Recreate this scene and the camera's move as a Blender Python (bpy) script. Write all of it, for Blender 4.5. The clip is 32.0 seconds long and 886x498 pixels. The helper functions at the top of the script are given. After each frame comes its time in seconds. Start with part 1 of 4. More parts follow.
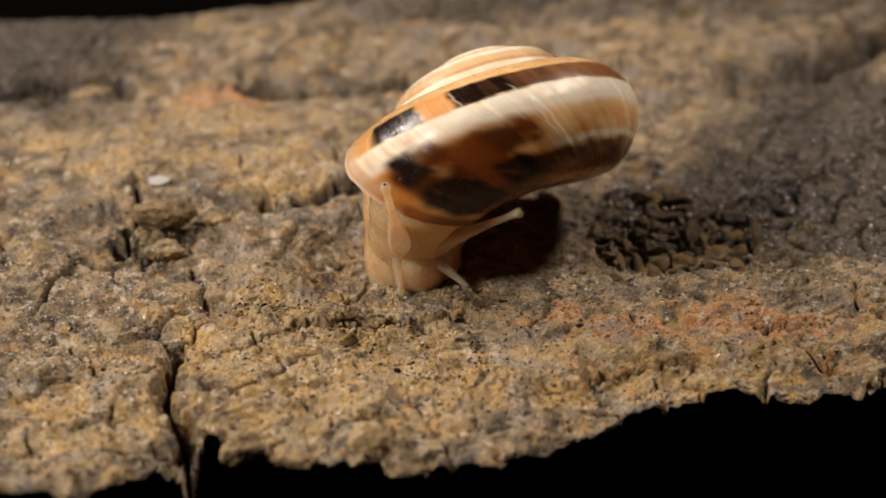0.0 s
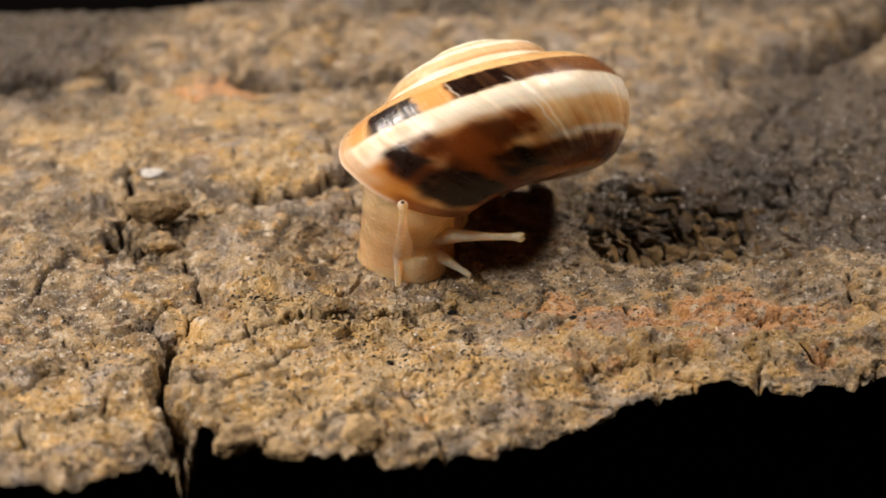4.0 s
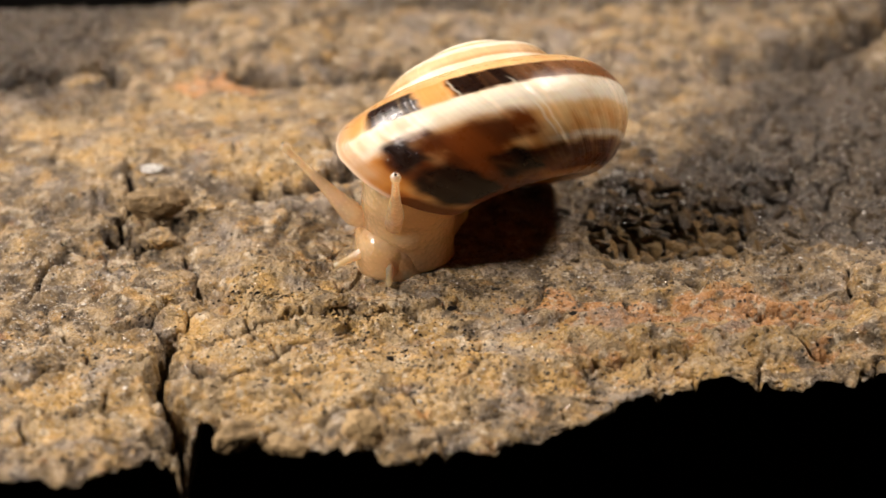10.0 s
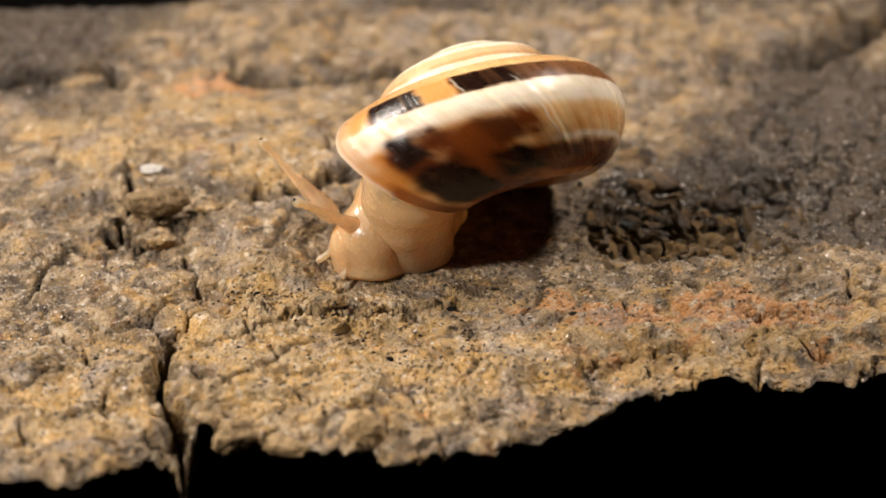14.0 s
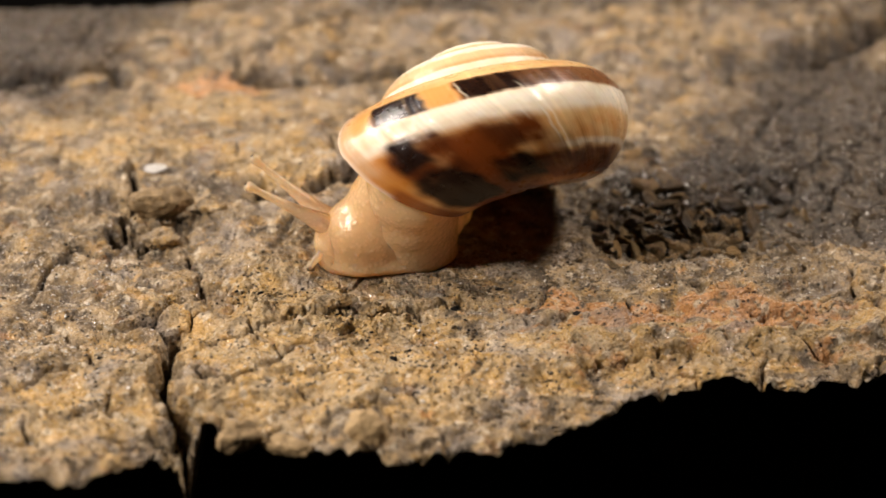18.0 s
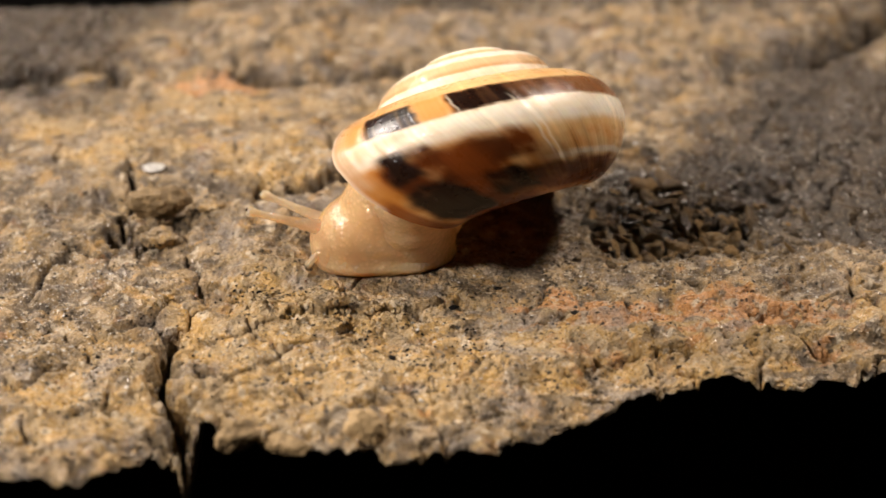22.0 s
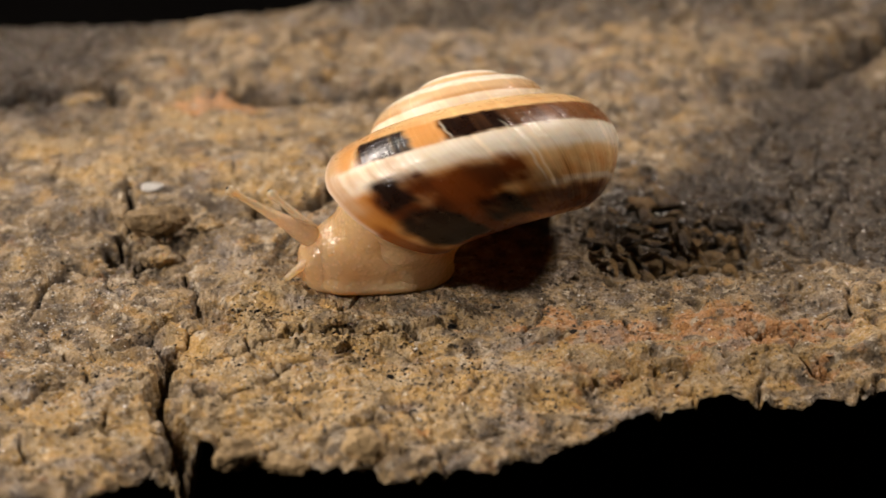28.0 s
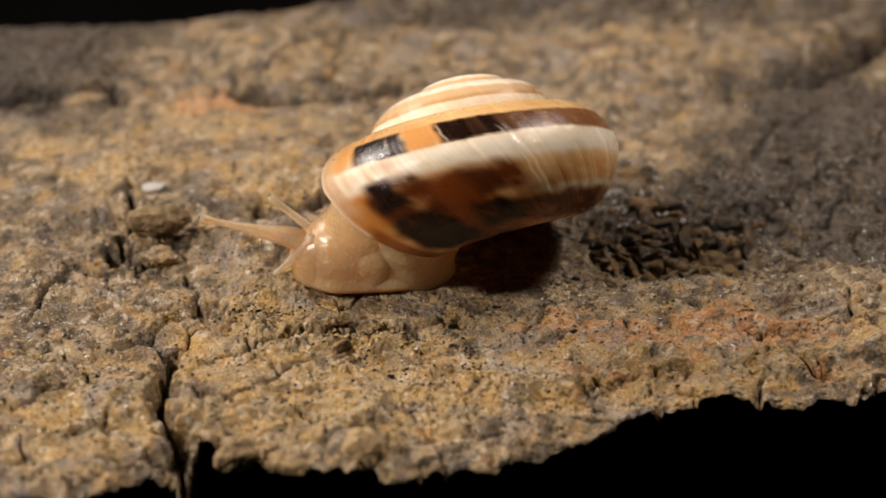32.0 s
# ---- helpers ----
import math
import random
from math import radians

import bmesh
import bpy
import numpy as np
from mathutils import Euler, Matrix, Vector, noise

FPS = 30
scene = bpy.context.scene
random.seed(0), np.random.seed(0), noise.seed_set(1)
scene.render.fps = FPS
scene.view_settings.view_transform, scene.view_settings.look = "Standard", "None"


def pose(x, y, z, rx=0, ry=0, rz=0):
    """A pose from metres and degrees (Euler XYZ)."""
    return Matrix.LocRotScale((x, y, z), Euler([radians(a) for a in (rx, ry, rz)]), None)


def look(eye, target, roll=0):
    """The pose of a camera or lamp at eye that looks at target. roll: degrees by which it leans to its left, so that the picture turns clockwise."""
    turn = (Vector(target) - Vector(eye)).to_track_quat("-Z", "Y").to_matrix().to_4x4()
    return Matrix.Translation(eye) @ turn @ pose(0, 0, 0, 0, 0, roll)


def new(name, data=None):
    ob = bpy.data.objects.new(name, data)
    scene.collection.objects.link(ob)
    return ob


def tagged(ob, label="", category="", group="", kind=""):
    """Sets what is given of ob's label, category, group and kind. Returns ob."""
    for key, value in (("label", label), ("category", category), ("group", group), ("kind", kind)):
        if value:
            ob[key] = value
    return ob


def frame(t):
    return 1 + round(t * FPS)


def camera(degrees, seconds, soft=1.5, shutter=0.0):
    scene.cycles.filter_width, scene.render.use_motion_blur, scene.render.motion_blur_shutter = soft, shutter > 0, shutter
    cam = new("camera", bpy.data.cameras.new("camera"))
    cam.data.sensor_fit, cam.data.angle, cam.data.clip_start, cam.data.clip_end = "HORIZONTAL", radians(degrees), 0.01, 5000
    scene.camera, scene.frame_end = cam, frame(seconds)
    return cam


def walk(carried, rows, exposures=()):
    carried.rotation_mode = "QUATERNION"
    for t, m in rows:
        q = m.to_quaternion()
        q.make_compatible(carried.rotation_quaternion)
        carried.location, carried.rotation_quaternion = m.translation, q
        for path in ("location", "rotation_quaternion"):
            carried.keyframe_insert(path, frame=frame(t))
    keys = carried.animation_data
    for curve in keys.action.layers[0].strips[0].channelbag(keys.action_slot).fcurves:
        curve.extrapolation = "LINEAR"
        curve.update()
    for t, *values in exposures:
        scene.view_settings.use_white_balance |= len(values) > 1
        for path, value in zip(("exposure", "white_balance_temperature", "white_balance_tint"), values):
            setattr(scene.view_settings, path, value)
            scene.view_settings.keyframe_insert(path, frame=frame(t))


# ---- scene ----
MM = 0.001

# ---- camera: a macro lens on a support that drifts a little ----
cam = camera(16, 32.0, soft=1.6)
cam.data.dof.use_dof = True
cam.data.dof.focus_distance = 0.2375
cam.data.dof.aperture_fstop = 27
walk(cam, [(t, pose(0, -0.2122, 0.1225, rx, 0, rz)) for t, rx, rz in [(0, 60.218, 0.149), (0.5, 60.170, 0.095), (1, 60.154, 0.058), (2, 60.139, 0.058), (3, 60.107, 0.021), (3.5, 60.091, 0.004), (5.5, 60.013, 0.004), (6, 59.997, 0.004), (7, 59.997, 0.004), (9, 59.997, 0.004), (10.5, 59.997, 0.004), (11, 60.013, -0.014), (12, 60.013, -0.014), (12.5, 60.013, -0.014), (14.5, 59.997, 0.004), (16.5, 59.982, 0.076), (17, 59.997, 0.076), (19, 59.997, 0.076), (20, 59.997, 0.058), (21, 59.997, 0.058), (22, 59.982, 0.040), (23, 59.966, 0.040), (23.5, 59.982, 0.040), (24, 60.044, 0.040), (24.5, 60.091, 0.040), (25, 60.154, 0.040), (25.5, 60.218, 0.021), (27.5, 60.328, -0.014), (28, 60.328, 0.004), (30, 60.328, 0.004), (31.5, 60.328, 0.004), (32, 60.328, 0.021)]],
     [(0, -0.42), (0.5, -0.25), (1, -0.2), (3.5, -0.1), (5.5, 0.05), (24.6, 0.05), (25.5, -0.1), (27.5, -0.37), (32, -0.37)])

# ---- light: three small lamps, before and behind on the left and behind on the right, in a nearly dark surround ----
world = bpy.data.worlds.new("world")
scene.world = world
world.use_nodes = True
world.node_tree.nodes["Background"].inputs[0].default_value = (1.0, 0.86, 0.7, 1)
world.node_tree.nodes["Background"].inputs[1].default_value = 0.003


def table_lamp(eye, target, power, size, colour):
    ob = new("lamp", bpy.data.lights.new("lamp", "AREA"))
    ob.data.shape, ob.data.size, ob.data.size_y = "RECTANGLE", size, size * 0.7
    ob.data.energy, ob.data.color = power, colour
    ob.matrix_world = look(eye, target)


table_lamp((-0.307, -0.165, 0.285), (-0.004, -0.004, 0), 2.45, 0.06, (1.0, 0.875, 0.78))
table_lamp((-0.330, 0.190, 0.240), (-0.004, 0.0, 0), 2.3, 0.09, (1.0, 0.875, 0.78))
table_lamp((0.235, 0.164, 0.307), (0.0, 0.0, 0), 1.8, 0.08, (1.0, 0.855, 0.75))


# ---- numeric noise ----
def lattice(ix, iy, seed):
    h = (ix.astype(np.int64) * 374761393 + iy.astype(np.int64) * 668265263 + seed * 974634777) & 0xFFFFFFFF
    h = ((h ^ (h >> 13)) * 1274126177) & 0xFFFFFFFF
    return (h ^ (h >> 16)) & 0xFFFFFFFF


def perlin(x, y, seed=0):
    x0, y0 = np.floor(x), np.floor(y)
    fx, fy = x - x0, y - y0
    u, v = fx * fx * fx * (fx * (fx * 6 - 15) + 10), fy * fy * fy * (fy * (fy * 6 - 15) + 10)
    def corner(i, j):
        a = lattice(x0 + i, y0 + j, seed) * (2 * np.pi / 4294967296.0)
        return np.cos(a) * (fx - i) + np.sin(a) * (fy - j)
    return 1.5 * ((corner(0, 0) * (1 - u) + corner(1, 0) * u) * (1 - v) + (corner(0, 1) * (1 - u) + corner(1, 1) * u) * v)


def fbm(x, y, size, octaves=4, seed=0, gain=0.5):
    total, amp, s = 0, 1.0, 1.0 / size
    for k in range(octaves):
        total = total + amp * perlin(x * s + 17.3 * k, y * s - 9.1 * k, seed + 31 * k)
        amp, s = amp * gain, s * 2.03
    return total


def cells(x, y, size, seed=0):
    """Distances to the nearest and second nearest of scattered points, and the nearest one's own random number."""
    x, y = x / size, y / size
    x0, y0 = np.floor(x), np.floor(y)
    d1, d2, own = np.full(x.shape, 9.0), np.full(x.shape, 9.0), np.zeros(x.shape)
    for i in (-1, 0, 1):
        for j in (-1, 0, 1):
            h = lattice(x0 + i, y0 + j, seed)
            px, py = (h & 1023) / 1024.0, ((h >> 10) & 1023) / 1024.0
            d = np.hypot(x0 + i + px - x, y0 + j + py - y)
            near = d < d1
            d2 = np.where(near, d1, np.minimum(d2, d))
            own = np.where(near, ((h >> 20) & 1023) / 1023.0, own)
            d1 = np.where(near, d, d1)
    return d1, d2, own


def step(v, a, b):
    v = np.clip((v - a) / (b - a), 0, 1)
    return v * v * (3 - 2 * v)


def bump(x, y, cx, cy, rx, ry, turn=0.0):
    c, s = math.cos(radians(turn)), math.sin(radians(turn))
    u, v = (x - cx) * c + (y - cy) * s, (y - cy) * c - (x - cx) * s
    return np.exp(-((u / rx) ** 2 + (v / ry) ** 2))


def line_distance(x, y, points):
    best = np.full(x.shape, 99.0)
    for (ax, ay), (bx, by) in zip(points, points[1:]):
        dx, dy = bx - ax, by - ay
        k = np.clip(((x - ax) * dx + (y - ay) * dy) / (dx * dx + dy * dy), 0, 1)
        best = np.minimum(best, np.hypot(x - ax - k * dx, y - ay - k * dy))
    return best


# ---- materials ----
class Nodes:
    """A short way to write node materials."""

    def __init__(self, name):
        self.material = bpy.data.materials.new(name)
        self.material.use_nodes = True
        self.tree = self.material.node_tree
        self.shader = self.tree.nodes["Principled BSDF"]
        self.place = self.tree.nodes.new("ShaderNodeTexCoord").outputs["Object"]

    def wire(self, socket, value):
        if isinstance(value, bpy.types.NodeSocket):
            self.tree.links.new(value, socket)
        elif isinstance(value, tuple) and len(value) == 3 and socket.type == "RGBA":
            socket.default_value = (*value, 1)
        else:
            socket.default_value = value

    def node(self, kind, out=0, **sockets):
        n = self.tree.nodes.new(kind)
        for key, value in sockets.items():
            self.wire(n.inputs[int(key[1:])] if key[0] == "i" and key[1:].isdigit() else n.inputs[key], value)
        return n.outputs[out]

    def noise(self, size, detail=4.0, rough=0.55, vector=None):
        return self.node("ShaderNodeTexNoise", Vector=vector or self.place, Scale=1 / size, Detail=detail, Roughness=rough)

    def ramp(self, value, a, b, x=0.0, y=1.0):
        n = self.tree.nodes.new("ShaderNodeMapRange")
        n.interpolation_type = "SMOOTHSTEP"
        for i, v in enumerate((value, a, b, x, y)):
            self.wire(n.inputs[i], v)
        return n.outputs[0]

    def math(self, kind, a, b=0.0):
        n = self.tree.nodes.new("ShaderNodeMath")
        n.operation = kind
        self.wire(n.inputs[0], a), self.wire(n.inputs[1], b)
        return n.outputs[0]

    def mix(self, fac, a, b, blend="MIX"):
        n = self.tree.nodes.new("ShaderNodeMix")
        n.data_type, n.blend_type = "RGBA", blend
        self.wire(n.inputs[0], fac), self.wire(n.inputs[6], a), self.wire(n.inputs[7], b)
        return n.outputs[2]

    def attribute(self, name, out="Fac"):
        n = self.tree.nodes.new("ShaderNodeAttribute")
        n.attribute_name = name
        return n.outputs[out]

    def relief(self, height, depth, strength=1.0, normal=None):
        n = self.tree.nodes.new("ShaderNodeBump")
        self.wire(n.inputs["Strength"], strength), self.wire(n.inputs["Distance"], depth), self.wire(n.inputs["Height"], height)
        if normal:
            self.wire(n.inputs["Normal"], normal)
        return n.outputs[0]

    def put(self, **sockets):
        for key, value in sockets.items():
            self.wire(self.shader.inputs[key.replace("_", " ")], value)
        return self.material


def rock_material(name, zones=True):
    n = Nodes(name)
    big, mid, fine, grit = n.noise(0.006, 5), n.noise(0.0016, 5, 0.6), n.noise(0.0005, 4, 0.65), n.noise(0.00016, 2)
    grey = n.mix(n.ramp(mid, 0.35, 0.66), (0.085, 0.060, 0.034), (0.40, 0.295, 0.17))
    ochre = n.mix(n.ramp(n.noise(0.0022, 5, 0.65), 0.38, 0.62), n.mix(fine, (0.26, 0.19, 0.10), (0.48, 0.36, 0.2)), n.mix(fine, (0.34, 0.20, 0.06), (0.62, 0.40, 0.14)))
    if zones:
        z = n.math("ADD", n.attribute("ochre"), n.math("MULTIPLY", n.math("SUBTRACT", n.noise(0.0035, 6, 0.6), 0.5), 1.6))
    else:
        z = big
    colour = n.mix(n.ramp(z, 0.28, 0.72), grey, ochre)
    if zones:
        s = n.math("ADD", n.attribute("salmon"), n.math("MULTIPLY", n.math("SUBTRACT", mid, 0.5), 1.6))
        colour = n.mix(n.ramp(s, 0.38, 0.8, 0, 0.85), colour, n.mix(fine, (0.42, 0.195, 0.07), (0.66, 0.36, 0.16)))
    pale = n.noise(0.0011, 3, 0.5)
    colour = n.mix(n.ramp(pale, 0.58, 0.66, 0, 0.8), colour, n.mix(fine, (0.36, 0.29, 0.20), (0.66, 0.57, 0.42)))
    cool = n.noise(0.0042, 5, 0.6, n.node("ShaderNodeVectorMath", 0, i0=n.place, i1=(0.031, 0.017, 0.0)))
    colour = n.mix(n.ramp(cool, 0.52, 0.66, 0, 0.7), colour, n.mix(fine, (0.15, 0.125, 0.105), (0.36, 0.31, 0.26)))
    warm = n.noise(0.0028, 5, 0.65, n.node("ShaderNodeVectorMath", 0, i0=n.place, i1=(-0.05, 0.04, 0.0)))
    colour = n.mix(n.ramp(warm, 0.57, 0.66, 0, 0.6), colour, n.mix(fine, (0.39, 0.21, 0.06), (0.60, 0.38, 0.13)))
    rust = n.noise(0.0023, 4, 0.6)
    colour = n.mix(n.ramp(rust, 0.62, 0.72, 0, 0.55), colour, (0.24, 0.10, 0.03))
    if zones:
        # darkened where the rock is damp and where shade is painted in
        colour = n.mix(n.ramp(n.attribute("damp_and_shade"), 0.2, 0.85, 0, 0.93), colour, n.mix(mid, (0.006, 0.0045, 0.003), (0.07, 0.05, 0.03)))
        # shade inside cracks and joints, put into the colour
        colour = n.mix(n.attribute("crack_shade"), colour, (0.014, 0.010, 0.007))
    colour = n.mix(n.ramp(fine, 0.30, 0.38, 0.8, 0), colour, (0.035, 0.025, 0.015))
    colour = n.mix(n.ramp(grit, 0.38, 0.54, 0.4, 0), colour, n.mix(1.0, colour, (0.55, 0.5, 0.47), "MULTIPLY"))
    speck = n.noise(0.00024, 2)
    colour = n.mix(n.ramp(speck, 0.63, 0.69, 0, 0.6), colour, (0.6, 0.5, 0.36))
    colour = n.mix(n.ramp(speck, 0.31, 0.36, 0.7, 0), colour, (0.04, 0.032, 0.025))
    vor = n.tree.nodes.new("ShaderNodeTexVoronoi")
    warp = n.node("ShaderNodeTexNoise", "Color", Vector=n.place, Scale=1 / 0.0003, Detail=2.0)
    bent = n.node("ShaderNodeVectorMath", 0, i0=n.place, i1=n.node("ShaderNodeVectorMath", 0, i0=warp, i1=(0.0, 0.0, 0.0)))
    bent.node.inputs[1].links[0].from_node.operation = "SCALE"
    bent.node.inputs[1].links[0].from_node.inputs["Scale"].default_value = 0.0005
    n.wire(vor.inputs["Vector"], bent), n.wire(vor.inputs["Scale"], 1 / 0.0006)
    clump = n.ramp(n.noise(0.003, 3), 0.50, 0.58)
    dots = n.math("MULTIPLY", n.ramp(vor.outputs["Distance"], 0.2, 0.27, 1, 0), clump)
    colour = n.mix(n.math("MULTIPLY", dots, 0.85), colour, (0.02, 0.017, 0.014))
    height = n.math("ADD", n.math("MULTIPLY", fine, 1.0), n.math("ADD", n.math("MULTIPLY", grit, 0.25), n.math("MULTIPLY", mid, 1.4)))
    height = n.math("SUBTRACT", height, n.math("MULTIPLY", dots, 0.9))
    rough = n.ramp(n.noise(0.0008, 4), 0.42, 0.58, 0.62, 0.16)
    return n.put(Base_Color=colour, Roughness=rough, Specular_IOR_Level=0.5, Normal=n.relief(height, 0.00055, 1.0))


def plain_stone(name, dark, light, rough=0.7, size=0.0006):
    n = Nodes(name)
    a, b = n.noise(size, 4), n.noise(size * 0.3, 3)
    jitter = n.node("ShaderNodeObjectInfo", "Random")
    shade = n.math("ADD", n.math("MULTIPLY", a, 0.7), n.math("MULTIPLY", jitter, 0.3))
    return n.put(Base_Color=n.mix(n.ramp(shade, 0.3, 0.7), dark, light), Roughness=rough, Specular_IOR_Level=0.05 if rough > 0.8 else 0.45, Normal=n.relief(n.math("ADD", a, b), size * 0.4, 0.8))


def shell_material():
    n = Nodes("glossy banded shell")
    growth = n.attribute("growth")
    line = n.tree.nodes.new("ShaderNodeTexNoise")
    line.noise_dimensions = "1D"
    n.wire(line.inputs["W"], growth), n.wire(line.inputs["Scale"], 260.0), n.wire(line.inputs["Detail"], 4.0)
    coarse = n.tree.nodes.new("ShaderNodeTexNoise")
    coarse.noise_dimensions = "1D"
    n.wire(coarse.inputs["W"], growth), n.wire(coarse.inputs["Scale"], 60.0), n.wire(coarse.inputs["Detail"], 2.0)
    colour = n.attribute("pigment", "Color")
    colour = n.mix(n.ramp(line.outputs[0], 0.3, 0.7, 0.12, 0.0), colour, n.mix(1.0, colour, (0.72, 0.6, 0.48), "MULTIPLY"))
    colour = n.mix(n.ramp(coarse.outputs[0], 0.55, 0.72, 0.0, 0.5), colour, n.mix(1.0, colour, (1.3, 1.25, 1.2), "MULTIPLY"))
    wear = n.noise(0.0009, 4, 0.6)
    colour = n.mix(n.ramp(wear, 0.74, 0.8, 0, 0.15), colour, (0.62, 0.5, 0.36))
    height = n.math("ADD", line.outputs[0], n.math("MULTIPLY", coarse.outputs[0], 1.2))
    spiral = n.tree.nodes.new("ShaderNodeTexNoise")
    spiral.noise_dimensions = "1D"
    n.wire(spiral.inputs["W"], n.attribute("girth")), n.wire(spiral.inputs["Scale"], 0.45), n.wire(spiral.inputs["Detail"], 2.0)
    fine = n.math("ADD", n.math("MULTIPLY", line.outputs[0], 0.6), n.math("ADD", n.math("MULTIPLY", spiral.outputs[0], 0.5), n.math("MULTIPLY", wear, 1.2)))
    n.shader.inputs["Subsurface Radius"].default_value = (1.0, 0.45, 0.15)
    return n.put(Base_Color=colour, Roughness=n.ramp(wear, 0.3, 0.7, 0.24, 0.38), Subsurface_Weight=0.1, Subsurface_Scale=0.0005,
                 Coat_Weight=0.62, Coat_IOR=1.4, Coat_Roughness=0.14, Specular_IOR_Level=0.1, Coat_Normal=n.relief(fine, 0.00007, 1.0), Normal=n.relief(height, 0.000016, 0.9))


def flesh_material(name, tone, glow, through_light=0.4, clear=0.0):
    """Moist see-through flesh: a soft body, light that comes through it, and a wet granular coat."""
    n = Nodes(name)
    vor = n.tree.nodes.new("ShaderNodeTexVoronoi")
    n.wire(vor.inputs["Vector"], n.place), n.wire(vor.inputs["Scale"], 1 / 0.0004)
    big = n.noise(0.0018, 4)
    colour = n.mix(n.ramp(big, 0.3, 0.7), tone, tuple(c * 0.8 for c in tone))
    colour = n.mix(n.ramp(vor.outputs["Distance"], 0.12, 0.5, 0.45, 0.0), colour, tuple(min(1.0, c * 1.15 + 0.08) for c in tone))
    n.shader.subsurface_method = "BURLEY"
    n.shader.inputs["Subsurface Radius"].default_value = (1.0, 0.45, 0.16)
    height = n.math("ADD", n.ramp(vor.outputs["Distance"], 0.0, 0.75, 1, 0), n.math("MULTIPLY", n.noise(0.00012, 2), 0.35))
    n.put(Base_Color=colour, Roughness=0.17, Specular_IOR_Level=0.75, Subsurface_Weight=1.0, Subsurface_Scale=0.0022,
          Coat_Weight=1.0, Coat_IOR=1.6, Coat_Roughness=0.12, Normal=n.relief(height, 0.00005, 0.8))
    n.wire(n.shader.inputs["Coat Normal"], n.relief(height, 0.0002, 1.0))
    glowing = n.tree.nodes.new("ShaderNodeBsdfTranslucent")
    n.wire(glowing.inputs[0], glow)
    mixed = n.tree.nodes.new("ShaderNodeMixShader")
    mixed.inputs[0].default_value = through_light
    n.tree.links.new(n.shader.outputs[0], mixed.inputs[1]), n.tree.links.new(glowing.outputs[0], mixed.inputs[2])
    last = mixed
    if clear:
        glass = n.tree.nodes.new("ShaderNodeBsdfTransparent")
        n.wire(glass.inputs[0], (0.95, 0.88, 0.76))
        last = n.tree.nodes.new("ShaderNodeMixShader")
        last.inputs[0].default_value = clear
        n.tree.links.new(mixed.outputs[0], last.inputs[1]), n.tree.links.new(glass.outputs[0], last.inputs[2])
    n.tree.links.new(last.outputs[0], n.tree.nodes["Material Output"].inputs[0])
    return n.material


ROCK = rock_material("weathered ochre and grey rock")
ROUGH_ROCK = rock_material("plain weathered rock", zones=False)
# brown rock with shade put into its dark colour
DARK_ROCK = plain_stone("rock darkened for shade", (0.025, 0.018, 0.012), (0.09, 0.06, 0.035), 0.85, 0.01)
# near-black colour stands in for shade on the ground
SHADE_GROUND = plain_stone("ground blackened for shade", (0.0012, 0.001, 0.0009), (0.003, 0.0026, 0.0022), 0.95, 0.004)
CHIP = plain_stone("brown rock chip", (0.05, 0.036, 0.018), (0.30, 0.20, 0.09), 0.36)
GOLD_CHIP = plain_stone("damp golden brown rock chip", (0.035, 0.024, 0.012), (0.40, 0.25, 0.10), 0.38, 0.0009)
TAN_CHIP = plain_stone("tan rock chip", (0.15, 0.10, 0.045), (0.42, 0.29, 0.14), 0.7)
QUARTZ = plain_stone("pale quartz", (0.45, 0.42, 0.37), (0.86, 0.84, 0.8), 0.2)
BLACK = plain_stone("black grit", (0.008, 0.007, 0.006), (0.03, 0.026, 0.022), 0.85)
SHELL_SKIN = shell_material()
FLESH = flesh_material("moist cream flesh", (0.80, 0.60, 0.33), (0.97, 0.68, 0.31), 0.48)
PALE_FLESH = flesh_material("moist clear tentacle flesh", (0.76, 0.60, 0.42), (0.95, 0.76, 0.52), 0.35, 0.36)
EYE_BLACK = Nodes("black eye").put(Base_Color=(0.006, 0.005, 0.005), Roughness=0.15)


# ---- mesh helpers ----
def grid_mesh(name, verts, rows, cols, material, wrap=False):
    """A sheet of quads from an array of rows x cols points, in metres."""
    me = bpy.data.meshes.new(name)
    i, j = np.meshgrid(np.arange(rows - 1), np.arange(cols if wrap else cols - 1), indexing="ij")
    k = (j + 1) % cols
    quads = np.stack([i * cols + j, i * cols + k, (i + 1) * cols + k, (i + 1) * cols + j], -1).reshape(-1, 4)
    return faces_mesh(me, verts.reshape(-1, 3), quads, material)


def faces_mesh(me, verts, quads, material):
    me.vertices.add(len(verts))
    me.vertices.foreach_set("co", np.ascontiguousarray(verts, dtype=np.float32).ravel())
    size = quads.shape[1]
    me.loops.add(quads.size)
    me.loops.foreach_set("vertex_index", np.ascontiguousarray(quads, dtype=np.int32).ravel())
    me.polygons.add(len(quads))
    me.polygons.foreach_set("loop_start", np.arange(0, quads.size, size, dtype=np.int32))
    me.update(calc_edges=True)
    me.validate()
    me.polygons.foreach_set("use_smooth", np.ones(len(me.polygons), dtype=bool))
    me.materials.append(material)
    return me


def scalar(me, name, values):
    a = me.attributes.new(name, "FLOAT", "POINT")
    a.data.foreach_set("value", np.ascontiguousarray(values, dtype=np.float32).ravel())


def part(name, bm, material, parent=None, label=""):
    me = bpy.data.meshes.new(name)
    bm.to_mesh(me)
    bm.free()
    for p in me.polygons:
        p.use_smooth = True
    me.materials.append(material)
    ob = new(name, me)
    ob.parent = parent
    return tagged(ob, label)


